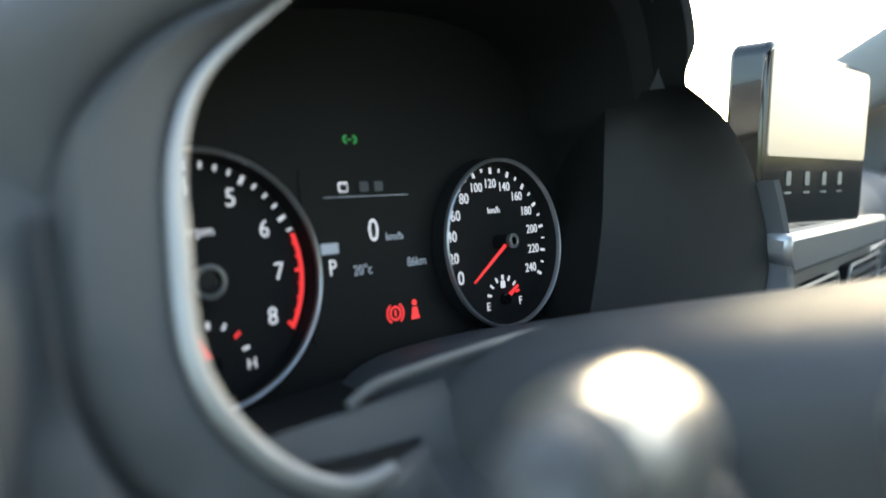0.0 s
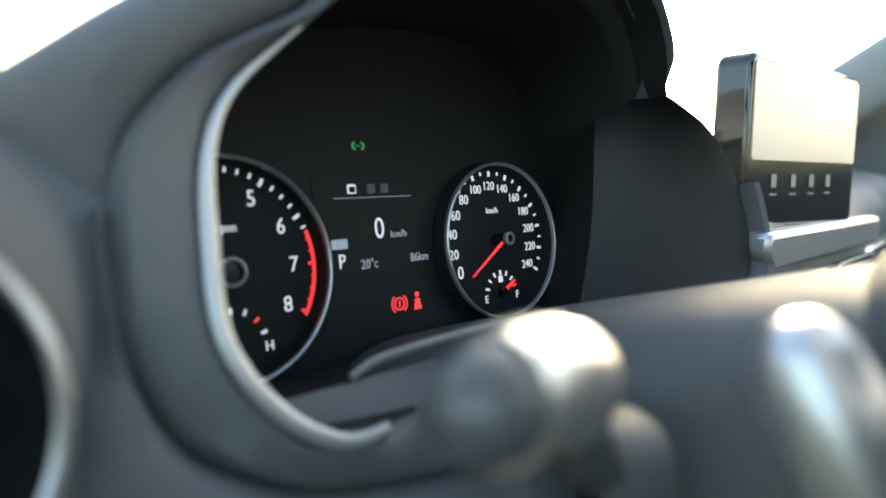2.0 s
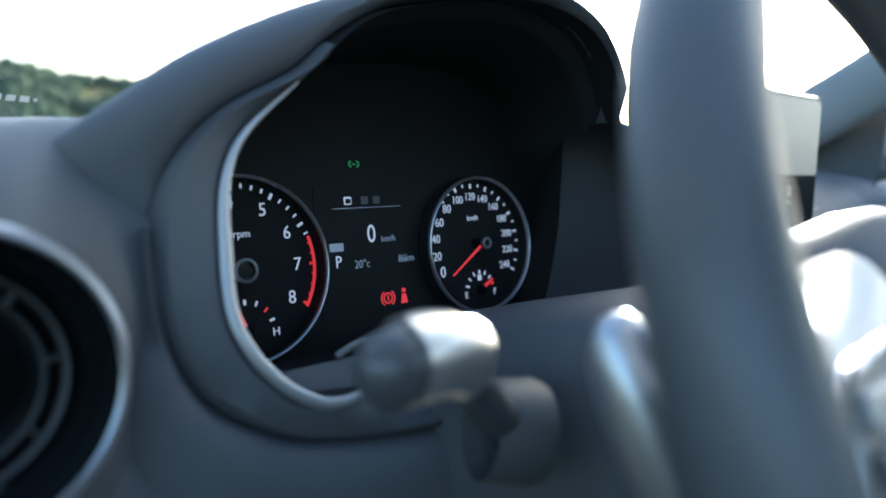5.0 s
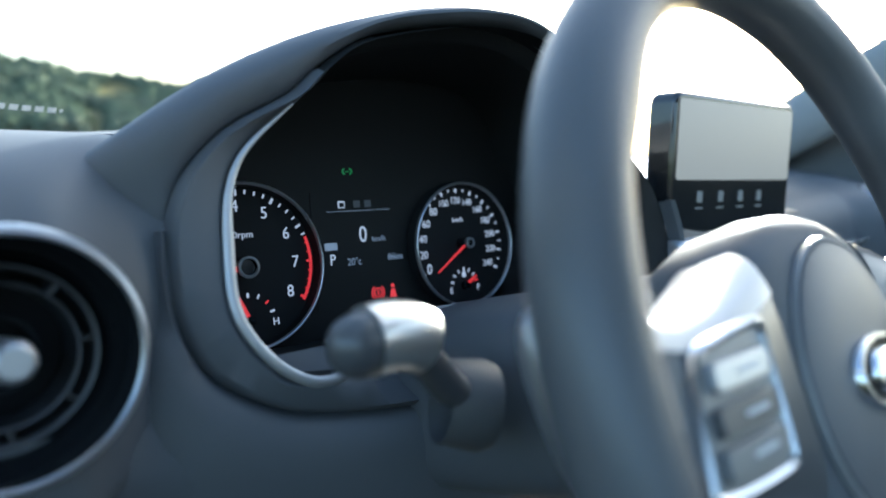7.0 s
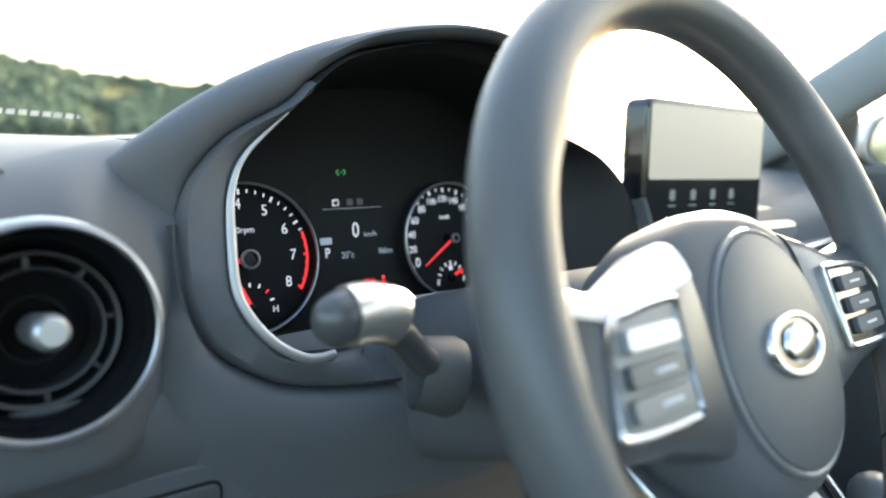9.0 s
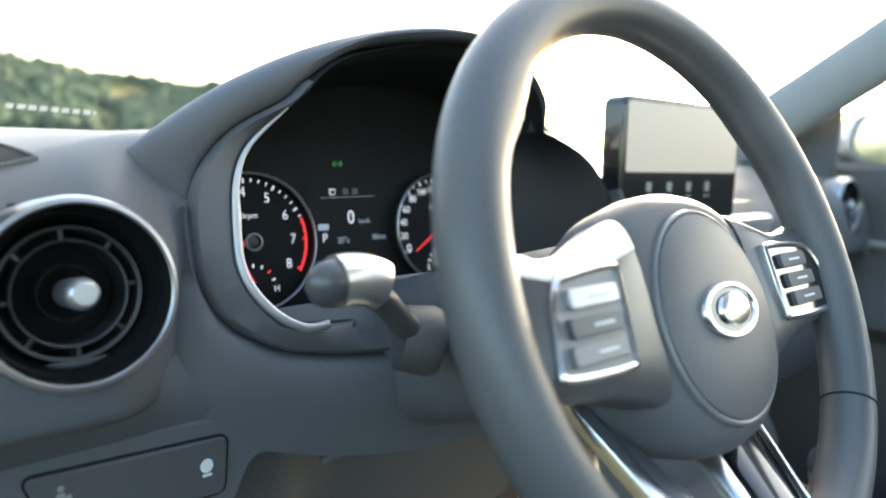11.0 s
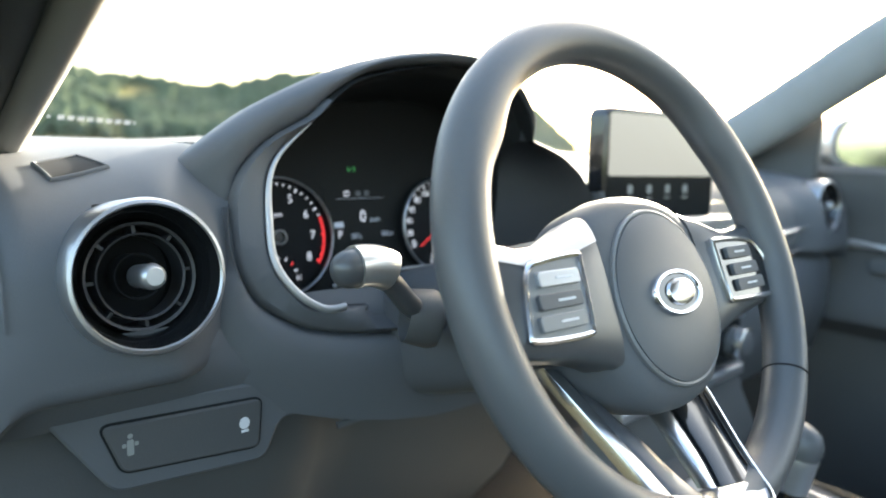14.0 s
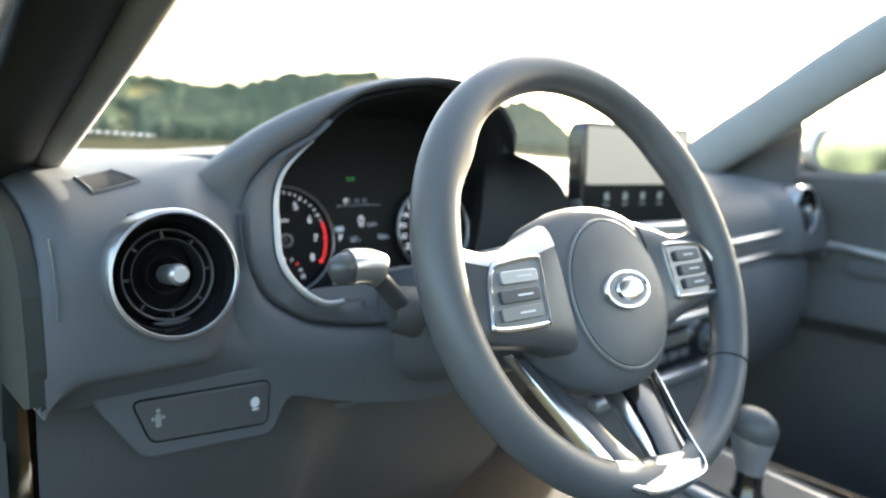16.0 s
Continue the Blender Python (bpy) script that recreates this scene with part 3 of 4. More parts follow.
put("tab_cutout", plate(rrect(0.0042, 0.0036, 0.0006, -0.0165, 0.0422), 0.0006), DARK, display, -0.0013)
put("divider", plate([(-0.03, 0.0368), (0.03, 0.0368), (0.03, 0.0372), (-0.03, 0.0372)], 0.0005), DIM_INK, display, -0.0007)
# warning lamps
put("brake_warning", arc_band(0.0125, -0.033, 0.0032, 0.0044, 0, 359), RED_INK, cluster, -0.001, "lit red brake warning symbol")
put("brake_bars", merge(arc_band(0.0125, -0.033, 0.0056, 0.0066, 125, 235, 12), arc_band(0.0125, -0.033, 0.0056, 0.0066, -55, 55, 12), plate([(0.0119, -0.035), (0.0131, -0.035), (0.0131, -0.031), (0.0119, -0.031)], 0.0008)), RED_INK, cluster, -0.001)
put("belt_warning", merge(plate(circle(0.0018, 14, 0.0275, -0.0285), 0.0008), plate([(0.0242, -0.0385), (0.0308, -0.0385), (0.0292, -0.0312), (0.0258, -0.0312)], 0.0008)), RED_INK, cluster, -0.001, "lit red seat belt warning symbol")
put("lamp_sign", merge(arc_band(-0.0105, 0.0695, 0.0014, 0.0026, 90, 270, 12), arc_band(-0.0060, 0.0695, 0.0014, 0.0026, -90, 90, 12), plate([(-0.0098, 0.0690), (-0.0066, 0.0690), (-0.0066, 0.0698), (-0.0098, 0.0698)], 0.0008)), GREEN_INK, cluster, -0.001, "lit green side light symbol")

# ---- steering wheel ----
WM = Matrix.Translation((0.008, -0.353, 0.940)) @ Matrix.Rotation(radians(-2.8), 4, "Z") @ Matrix.Rotation(radians(-24.5), 4, "X")
wheel = empty("steering_wheel", WM, "black leather steering wheel with silver spoke trims", "steering wheel")
RIM, HX = 0.1757, 0.008


def rim_rings(a0, a1, n, grow=0.0):
    rings = []
    for i in range(n):
        a = a0 + (a1 - a0) * i / (n - 1)
        deg = math.degrees(a) % 360
        bulge = sum(math.exp(-((deg - g) / 9.0) ** 2) for g in (36, 144)) * 0.006 + sum(math.exp(-((deg - g) / 22.0) ** 2) for g in (12, 168)) * 0.003
        ring = []
        for j in range(20):
            q = 2 * math.pi * j / 20
            inner = 0.5 - 0.5 * math.cos(q)
            rx = 0.0166 + grow + bulge * inner
            r = RIM + rx * math.cos(q)
            ring.append((r * math.cos(a), (0.0175 + grow) * math.sin(q), r * math.sin(a)))
        rings.append(ring)
    return rings


part("rim", loft(rim_rings(0, 2 * math.pi * 127 / 128, 128), True, False, True), LEATHER, wheel, "black leather rim with thumb grips")
for a in (-38,):
    part("rim_seam", loft(rim_rings(radians(a) - 0.004, radians(a) + 0.004, 3, 0.0006), True, True), DARK, wheel)
HUB = [(-0.078, 0.005), (-0.066, 0.036), (-0.035, 0.052), (0.0, 0.056), (0.035, 0.052), (0.066, 0.036), (0.078, 0.005), (0.077, -0.035), (0.064, -0.074), (0.04, -0.098), (0.0, -0.106), (-0.04, -0.098), (-0.064, -0.074), (-0.077, -0.035)]


def hub_loop(k, y, n=64):
    c = Vector((HX, 0, -0.026))
    return [((c + (p - c) * k).x, y, (c + (p - c) * k).z) for p in spline([(a + HX, 0, b) for a, b in HUB], n, True)]


part("hub", loft([hub_loop(0.9, 0.07), hub_loop(1.0, 0.050), hub_loop(1.02, 0.028), hub_loop(1.0, 0.017), hub_loop(0.95, 0.010), hub_loop(0.86, 0.005), hub_loop(0.7, 0.0025), hub_loop(0.4, 0.001), hub_loop(0.05, 0.0005)]), PLASTIC, wheel, "black hub cover")
PC = (0.0118, -0.0260)
pad = part("horn_pad", loft([[(PC[0] + k * 0.0595 * math.cos(a), y, PC[1] + k * 0.0635 * math.sin(a)) for a in (2 * math.pi * i / 56 for i in range(56))] for k, y in ((1.0, 0.012), (1.0, 0.002), (0.985, -0.0005), (0.93, -0.0015), (0.6, -0.004), (0.05, -0.005))]), LEATHER, wheel, "round black horn pad")
part("pad_ring", sweep([(PC[0] + 0.0600 * math.cos(a), 0.0025, PC[1] + 0.0645 * math.sin(a)) for a in (2 * math.pi * i / 72 for i in range(72))], 0.0026, 0.0022, 8, True, (0, 1, 0)), GREYTRIM, wheel, "dull grey ring round the pad")
BC = (PC[0] + 0.0015, PC[1] + 0.001)
em = part("badge", loft([[(BC[0] + (0.030 - g) * math.cos(a), y, BC[1] + (0.0175 - g) * math.sin(a)) for a in (2 * math.pi * i / 48 for i in range(48))] for g, y in ((0.0, -0.001), (0.0, -0.0060), (0.0012, -0.0078), (0.0034, -0.0078), (0.0046, -0.0060), (0.0046, -0.0050))]), CHROME, wheel, "polished oval badge")
part("badge_field", plate(circle(0.0262, 40, *BC, ry=0.0137), 0.002), GLOSS, em, m=Matrix.Translation((0, -0.0062, 0)), smooth=False)
part("badge_shape", loft([[(BC[0] + 0.002 + k * 0.017 * math.cos(a), y, BC[1] + k * 0.0105 * math.sin(a)) for a in (2 * math.pi * i / 32 for i in range(32))] for k, y in ((1.0, -0.0065), (0.92, -0.0085), (0.65, -0.0095), (0.1, -0.0100))]), CHROME, em, "polished raised centre")


def spoke(sx):
    rings = []
    for x, top, bot, near, far in ((0.172, 0.022, -0.040, 0.002, 0.016), (0.160, 0.026, -0.046, -0.001, 0.026), (0.135, 0.020, -0.050, -0.001, 0.036), (0.105, 0.022, -0.054, -0.001, 0.042), (0.078, 0.033, -0.062, -0.0005, 0.046), (0.060, 0.040, -0.070, 0.002, 0.05)):
        cz, hz, cy, hy = (top + bot) / 2, (top - bot) / 2, (near + far) / 2, (far - near) / 2
        rings.append([(sx * x, cy + hy * math.copysign(abs(math.cos(a)) ** 0.5, math.cos(a)), cz + hz * math.copysign(abs(math.sin(a)) ** 0.5, math.sin(a))) for a in (2 * math.pi * i / 32 for i in range(32))])
    sp = part("spoke", loft(rings), SMOOTH, wheel, "smooth moulded black spoke", m=Matrix.Translation((HX, 0, 0)))
    cap = []
    for ring in rings[1:]:
        c = Vector((sum(p[0] for p in ring), sum(p[1] for p in ring), sum(p[2] for p in ring))) / len(ring)
        cap.append([Vector(ring[j]) + (Vector(ring[j]) - c).normalized() * 0.0014 for j in range(2, 15)])
    # left spoke only: paler shoulder here, paler plate and buttons below
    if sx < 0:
        part("spoke_shoulder", loft(cap, False, False), SATIN, sp, "pale satin top of the left spoke")
    fr = [(0.090, 0.012), (0.122, 0.010), (0.139, 0.004), (0.148, -0.030), (0.144, -0.038), (0.098, -0.040), (0.092, -0.034), (0.088, 0.006)] if sx < 0 else [(0.083, 0.010), (0.128, 0.008), (0.146, 0.000), (0.160, -0.030), (0.155, -0.040), (0.088, -0.040), (0.080, -0.034), (0.079, 0.004)]
    L = spline([(sx * a, -0.001, b) for a, b in fr], 60, True)
    part("button_frame", sweep(L, 0.003, 0.0026, 8, True), CHROME, sp, "satin silver button frame")
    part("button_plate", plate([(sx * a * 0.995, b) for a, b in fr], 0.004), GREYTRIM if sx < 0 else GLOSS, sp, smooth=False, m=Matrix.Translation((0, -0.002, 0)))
    for i, (x, z, w, h) in enumerate(((0.110, -0.002, 0.038, 0.010), (0.113, -0.016, 0.040, 0.010), (0.115, -0.029, 0.042, 0.010))):
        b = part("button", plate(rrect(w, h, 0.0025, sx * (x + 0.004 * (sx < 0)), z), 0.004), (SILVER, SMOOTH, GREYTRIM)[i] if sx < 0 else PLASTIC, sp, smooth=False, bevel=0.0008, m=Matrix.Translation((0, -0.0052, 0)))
        part("button_mark", plate(rrect(0.016, 0.0016, 0.0005, sx * x, z), 0.0004), INK, b, smooth=False, m=Matrix.Translation((0, -0.0005, 0)))
    return sp


spoke(1)
spoke(-1)
# shift paddles behind the spokes
for sx in (1, -1):
    rings = []
    for z, w, d, x in ((0.040, 0.004, 0.005, 0.122), (0.034, 0.012, 0.012, 0.124), (0.012, 0.0150, 0.015, 0.123), (-0.025, 0.0150, 0.015, 0.117), (-0.070, 0.012, 0.012, 0.104), (-0.085, 0.004, 0.005, 0.098)):
        rings.append([(sx * (x + w * math.cos(a)) + HX * (sx > 0), 0.064 + d * math.sin(a), z) for a in (2 * math.pi * i / 20 for i in range(20))])
    part("shift_paddle", loft(rings), SILVER, wheel, "satin silver shift paddle", sub=1)
    part("paddle_stem", sweep([(sx * 0.10, 0.062, -0.02), (sx * 0.07, 0.055, -0.02)], 0.006, 0.009, 10), DARK, wheel)
# forked lower spoke: two arms round a slot, joined by a silver foot at the rim
def fork(x, z, lift=0.0):
    return Vector((x, -0.014 + 0.72 * (z + 0.168) - lift, z))


def strip(edge_a, edge_b, n=24, lift=0.0, depth=0.014):
    """A raised band between two edges given as (x, z)."""
    A, B = spline([(x, 0, z) for x, z in edge_a], n), spline([(x, 0, z) for x, z in edge_b], n)
    rings = []
    for p, q in zip(A, B):
        row = []
        for w, h in ((0.0, -depth), (0.0, -0.0012), (0.05, 0.0), (0.35, 0.0008), (0.65, 0.0008), (0.95, 0.0), (1.0, -0.0012), (1.0, -depth)):
            m = p.lerp(q, w)
            row.append(fork(m.x, m.z, lift + h))
        rings.append(row)
    return loft(rings)


OUT_L = [(-0.0700, -0.0560), (-0.0697, -0.0650), (-0.0679, -0.1151), (-0.0672, -0.1548), (-0.0610, -0.1700), (-0.0480, -0.1760)]
IN_L = [(-0.0580, -0.0600), (-0.0577, -0.0728), (-0.0558, -0.1273), (-0.0546, -0.1604), (-0.0490, -0.1690), (-0.0390, -0.1745)]
SLOT_L = [(-0.0450, -0.0850), (-0.0426, -0.0992), (-0.0370, -0.1178), (-0.0332, -0.1422), (-0.0270, -0.1575), (-0.0240, -0.1660)]
SLOT_R = [(0.0110, -0.0900), (0.0037, -0.1121), (-0.0047, -0.1376), (-0.0118, -0.1581)]
WALL_R = [(0.0270, -0.0900), (0.0185, -0.1128), (0.0067, -0.1405), (-0.0050, -0.1590)]
OUT_R = [(0.0760, -0.0900), (0.0662, -0.1077), (0.0449, -0.1423), (0.0345, -0.1640)]
left_arm = part("lower_spoke", strip(IN_L, SLOT_L), SMOOTH, wheel, "dark left arm of the forked lower spoke")
part("spoke_edge", strip(OUT_L, IN_L, lift=0.0025, depth=0.012), CHROME, left_arm, "broad satin chrome edge")
right_arm = part("lower_spoke", strip(WALL_R, OUT_R), GLOSS, wheel, "gloss black right arm of the forked lower spoke")
part("fork_edge", strip(SLOT_R, WALL_R, lift=-0.004, depth=0.010), CHROME, right_arm, "satin chrome wall of the slot")
rim_line = spline([(x, 0, z) for x, z in OUT_R + [(0.0310, -0.1715), (0.0189, -0.1785), (-0.0140, -0.1793), (-0.0382, -0.1782), (-0.0500, -0.1750)]], 50)
part("spoke_edge", sweep([fork(p.x, p.z, 0.002) for p in rim_line], 0.0022, 0.0020, 8), CHROME, right_arm, "thin satin chrome edge")
FOOT = [(-0.0470, -0.1700), (-0.0275, -0.1570), (-0.0200, -0.1615), (-0.0118, -0.1585), (-0.0050, -0.1590), (0.0150, -0.1610), (0.0340, -0.1635), (0.0310, -0.1715), (0.0189, -0.1785), (-0.0140, -0.1793), (-0.0382, -0.1782)]
foot = bmesh.new()
tops = [foot.verts.new(fork(x, z, 0.0018)) for x, z in FOOT]
lows = [foot.verts.new(fork(x, z, -0.012)) for x, z in FOOT]
foot.faces.new(tops)
foot.faces.new(lows[::-1])
for i in range(len(FOOT)):
    foot.faces.new((tops[i], lows[i], lows[(i + 1) % len(FOOT)], tops[(i + 1) % len(FOOT)]))
part("spoke_base", foot, SILVER, wheel, "satin silver foot of the lower spoke", bevel=0.002, smooth=False)

# steering column shroud and stalk
column = empty("steering_column", WM, "black plastic steering column shroud under the wheel", "steering column")
rows = []
for y, rx, rz, cz in ((0.06, 0.078, 0.055, -0.019), (0.09, 0.084, 0.059, -0.014), (0.15, 0.087, 0.062, -0.009), (0.24, 0.090, 0.065, 0.0), (0.34, 0.092, 0.066, 0.010)):
    rows.append([(rx * math.copysign(abs(math.cos(a)) ** 0.6, math.cos(a)) + 0.016, y, cz + rz * math.copysign(abs(math.sin(a)) ** 0.55, math.sin(a))) for a in (2 * math.pi * i / 40 for i in range(40))])
part("shroud", loft(rows), PLASTIC, column)

stalk = empty("indicator_stalk", pose(-0.112, -0.226, 0.889), "black indicator stalk with silver tip on the column", "stalk")
part("socket", lathe([(0.021, 0.02), (0.0235, 0.0), (0.0215, -0.006), (0.018, -0.0045), (0.016, 0.012)], 40), PLASTIC_LOW, stalk, m=pose(0.022, 0.004, -0.006, 10, 0, 62))
part("socket_well", lathe([(0.0175, 0.006), (0.0, 0.008)], 32), DARK, stalk, m=pose(0.022, 0.004, -0.006, 10, 0, 62))
part("lever", sweep(spline([(0.035, 0.008, -0.012), (0.0, 0.0, 0.008), (-0.022, -0.005, 0.028), (-0.040, -0.008, 0.040)], 20), 0.0085, 0.0085, 16, up=(0, 0, 1)), SMOOTH, stalk)
part("tip", sweep(spline([(-0.030, -0.0085, 0.040), (-0.050, -0.0105, 0.046), (-0.066, -0.012, 0.045), (-0.078, -0.013, 0.042)], 30), 0.0135, 0.0112, 20, up=(0, 0, 1), taper=lambda s: min(1.0, 0.9 + 0.4 * s) * math.sqrt(max(0.04, 1 - max(0, (s - 0.72) / 0.29) ** 2))), SMOOTH, stalk)
part("tip_band", sweep(spline([(-0.030, -0.0085, 0.0402), (-0.040, -0.0096, 0.0442), (-0.052, -0.0108, 0.0461), (-0.061, -0.0116, 0.0458)], 14), 0.0150, 0.0127, 28, up=(0, 0, 1)), BAND, stalk, "bright silver band")

# ---- round air vents ----
VR = 0.0440


def air_vent(m, label):
    v = empty("air_vent", m, label, "air vent", "round dashboard vents")
    part("outer_ring", lathe([(VR + 0.0100, 0.03), (VR + 0.0092, -0.001), (VR + 0.0075, -0.0050), (VR + 0.0052, -0.0056), (VR + 0.0040, -0.004)], 72), RING, v, "satin chrome vent ring")
    part("inner_cone", lathe([(VR + 0.0042, -0.0042), (VR + 0.0025, 0.0), (VR - 0.002, 0.010), (VR - 0.0045, 0.022), (VR - 0.006, 0.034)], 72), GLOSS, v, "gloss black inner cone")
    part("duct", lathe([(VR - 0.0055, 0.022), (VR - 0.008, 0.06), (0.0, 0.062)], 48), DARK, v)
    part("inner_ring", lathe([(0.0355, 0.034), (0.0355, 0.014), (0.0375, 0.013), (0.0375, 0.034)], 56), VANE, v)
    part("inner_ring", lathe([(0.0285, 0.034), (0.0285, 0.014), (0.0300, 0.013), (0.0300, 0.034)], 48), VANE, v)
    part("inner_ring", lathe([(0.0150, 0.036), (0.0150, 0.020), (0.0162, 0.019), (0.0162, 0.036)], 40), DARK, v)
    for i in range(8):
        a = i * 45 + 3
        b, _ = radial(0, 0, 0.0292, 0.0362, a, 0.0012)
        bmesh.ops.scale(b, vec=(1, 16, 1), verts=b.verts)
        part("vane", b, VANE, v, m=Matrix.Translation((0, 0.017, 0)), smooth=False)
    part("knob", lathe([(0.0, -0.010), (0.006, -0.010), (0.0082, -0.008), (0.009, -0.004), (0.0086, 0.0), (0.008, 0.02)], 36), SILVER, v, "silver centre knob")
    return v


va = air_vent(pose(-0.2775, -0.150, 0.9245, -9, 0, 3), "round dashboard air vent with chrome ring and silver knob")
copy_thing(va, pose(1.052, -0.127, 0.924, -6, 0, -4))

# ---- screen on the dash ----
SM = Matrix.Translation((0.390, -0.137, 1.0)) @ Matrix.Rotation(radians(-6), 4, "Z") @ Matrix.Rotation(radians(-2), 4, "X")
screen = empty("infotainment_screen", SM, "freestanding tablet-like screen with gloss black frame on the dash", "screen")
part("housing", plate(rrect(0.236, 0.146, 0.012), 0.030), GLOSS, screen, bevel=0.004)
part("display", plate(rrect(0.222, 0.078, 0.004, 0, 0.027), 0.001), SCREEN_ON, screen, "pale lit screen", smooth=False, m=Matrix.Translation((0, -0.0012, 0)))
part("stand", plate(rrect(0.06, 0.08, 0.01, 0.075, -0.035), 0.05), PLASTIC, screen, m=Matrix.Translation((0, 0.02, 0)), bevel=0.004)
for i in range(4):
    part("touch_key", plate(rrect(0.0095, 0.0115, 0.002, -0.068 + 0.0390 * i, -0.029), 0.0005), MUTED, screen, smooth=False, m=Matrix.Translation((0, -0.001, 0)))
    part("key_mark", plate(rrect(0.013, 0.0018, 0.0005, -0.068 + 0.0390 * i, -0.0405), 0.0005), MUTED, screen, smooth=False, m=Matrix.Translation((0, -0.001, 0)))

# ---- pillars and windscreen ----
def pillar(name, pts, w, dpt, label, material=PILLAR):
    return tagged(part(name, sweep(spline(pts, 24), w, dpt, 16, up=(1, 0, 0)), material), label, "pillar", kind="structure")


pillar("pillar_left", [(-0.326, 0.22, 0.95), (-0.327, 0.10, 0.995), (-0.3205, -0.23, 1.118), (-0.317, -0.6, 1.27), (-0.31, -1.0, 1.40)], 0.0165, 0.021, "light grey fabric windscreen pillar beside the dash")
tagged(part("door_seal", sweep(spline([(-0.385, 0.02, 0.55), (-0.383, 0.05, 0.80), (-0.377, 0.09, 0.95), (-0.366, 0.06, 1.000), (-0.3605, -0.23, 1.114), (-0.364, -0.6, 1.262), (-0.345, -1.0, 1.39)], 24), 0.028, 0.02, 12, up=(1, 0, 0)), RUBBER), "black rubber door seal along the pillar", "door seal", kind="structure")
BODY = mat("silver_body_paint", (0.42, 0.44, 0.46), 0.3, metal=0.4, coat=0.6, vary=0.05)
tagged(part("body_pillar", sweep(spline([(-0.445, 0.16, 0.96), (-0.430, 0.08, 0.995), (-0.418, -0.25, 1.108), (-0.415, -0.6, 1.258), (-0.40, -1.0, 1.385)], 24), 0.028, 0.02, 12, up=(1, 0, 0)), BODY), "painted metal outer door frame pillar", "pillar", kind="structure")
pillar("pillar_right", [(1.14, 0.32, 0.915), (1.10, 0.167, 1.008), (1.06, -0.04, 1.132), (1.02, -0.244, 1.255), (0.97, -0.6, 1.43), (0.93, -0.9, 1.52)], 0.03, 0.055, "light grey fabric windscreen pillar beside the dash")
tagged(part("sail_panel", plate([(0.36, 0.93), (0.36, 0.97), (0.17, 1.03), (-0.06, 1.125), (-0.075, 1.10), (-0.07, 0.93)], 0.02, 0), PLASTIC_LOW, m=Matrix.Translation((1.125, 0, 0)), bevel=0.004), "dark corner panel at the side window's front", "panel", kind="structure")

# windscreen glass with a row of printed marks at its foot
GLASS = bpy.data.materials.new("windscreen_glass")
GLASS.use_nodes = True
gn = GLASS.node_tree
gn.nodes.remove(gn.nodes["Principled BSDF"])
clear = gn.nodes.new("ShaderNodeBsdfTransparent")
clear.inputs[0].default_value = (0.96, 0.98, 0.97, 1)
shine = gn.nodes.new("ShaderNodeBsdfGlossy")
shine.inputs["Roughness"].default_value = 0.03
gmix = gn.nodes.new("ShaderNodeMixShader")
gmix.inputs[0].default_value = 0.04
gn.links.new(clear.outputs[0], gmix.inputs[1])
gn.links.new(shine.outputs[0], gmix.inputs[2])
gn.links.new(gmix.outputs[0], gn.nodes["Material Output"].inputs[0])
rows = []
for k in range(9):
    w = k / 8
    row = []
    for i in range(25):
        x = -0.33 + 1.45 * i / 24
        b = 0.06 * ((x - 0.385) / 0.72) ** 2
        row.append((x, 0.36 - b - 0.95 * w, 1.003 + 0.46 * w - 0.04 * w * w))
    rows.append(row)
ws = tagged(part("windscreen", loft(rows, False, False), GLASS), "clear sloping windscreen glass", "windscreen", kind="structure")
ws.visible_shadow = False

vin = empty("windscreen_print", pose(-0.193, 0.298, 1.0335, 0, 2, -2), "row of small white printed marks on the windscreen", "printed marks")
for i in range(10):
    u = -0.05 + 0.0105 * i
    w, h = (0.0072, 0.0052) if 0 < i < 9 else (0.003, 0.003)
    part("print_mark", plate([(u, -h / 2), (u + w, -h / 2), (u + w + 0.25 * h, h / 2), (u + 0.25 * h, h / 2)], 0.0004), PAPER, vin, smooth=False)

# tree line behind the car
verts, faces = [], []
rng = random.Random(9)
for _ in range(1500):
    az = rng.uniform(95, 290)
    p = Vector((95 * math.sin(radians(az)), 95 * math.cos(radians(az)), 0)) * rng.uniform(0.95, 1.25)
    size = rng.uniform(1.2, 2.4)
    for h in range(2):
        q = p + Vector((rng.uniform(-1, 1), rng.uniform(-1, 1), size * (0.6 + 0.9 * h)))
        n0 = len(verts)
        verts += [q + v * (size * (0.7 + 0.5 * rng.random())) for v in ICO_V]
        faces += [[n0 + i for i in f] for f in ICO_F]
me = bpy.data.meshes.new("tree_line")
me.from_pydata(verts, [], faces)
me.materials.append(WOODS)
tagged(new("tree_line", me), "low green tree line behind the car", "trees", kind="stuff")

# demister outlet in the dash top
bpy.context.view_layer.update()
OUTLET = Vector((-0.300, -0.048, 0.993))
grille = empty("demister_outlet", pose(*OUTLET), "small four-sided demister outlet with raised rim on the dash top, shaded hollow painted black", "air outlet")


def on_pad(u, v, lift):
    """A point of the outlet's four-sided mouth, laid on the dash top."""
    x = (-0.3164 * (1 - v) - 0.3194 * v) * (1 - u) + (-0.2788 * (1 - v) - 0.2875 * v) * u
    y = (-0.0749 * (1 - v) - 0.0327 * v) * (1 - u) + (-0.0631 * (1 - v) - 0.0179 * v) * u
    hit, spot, normal, face = bpy.data.objects["upper_pad"].ray_cast((x, y, 1.2), (0, 0, -1))
    return Vector((x, y, (spot.z if hit else 0.993) + lift)) - OUTLET


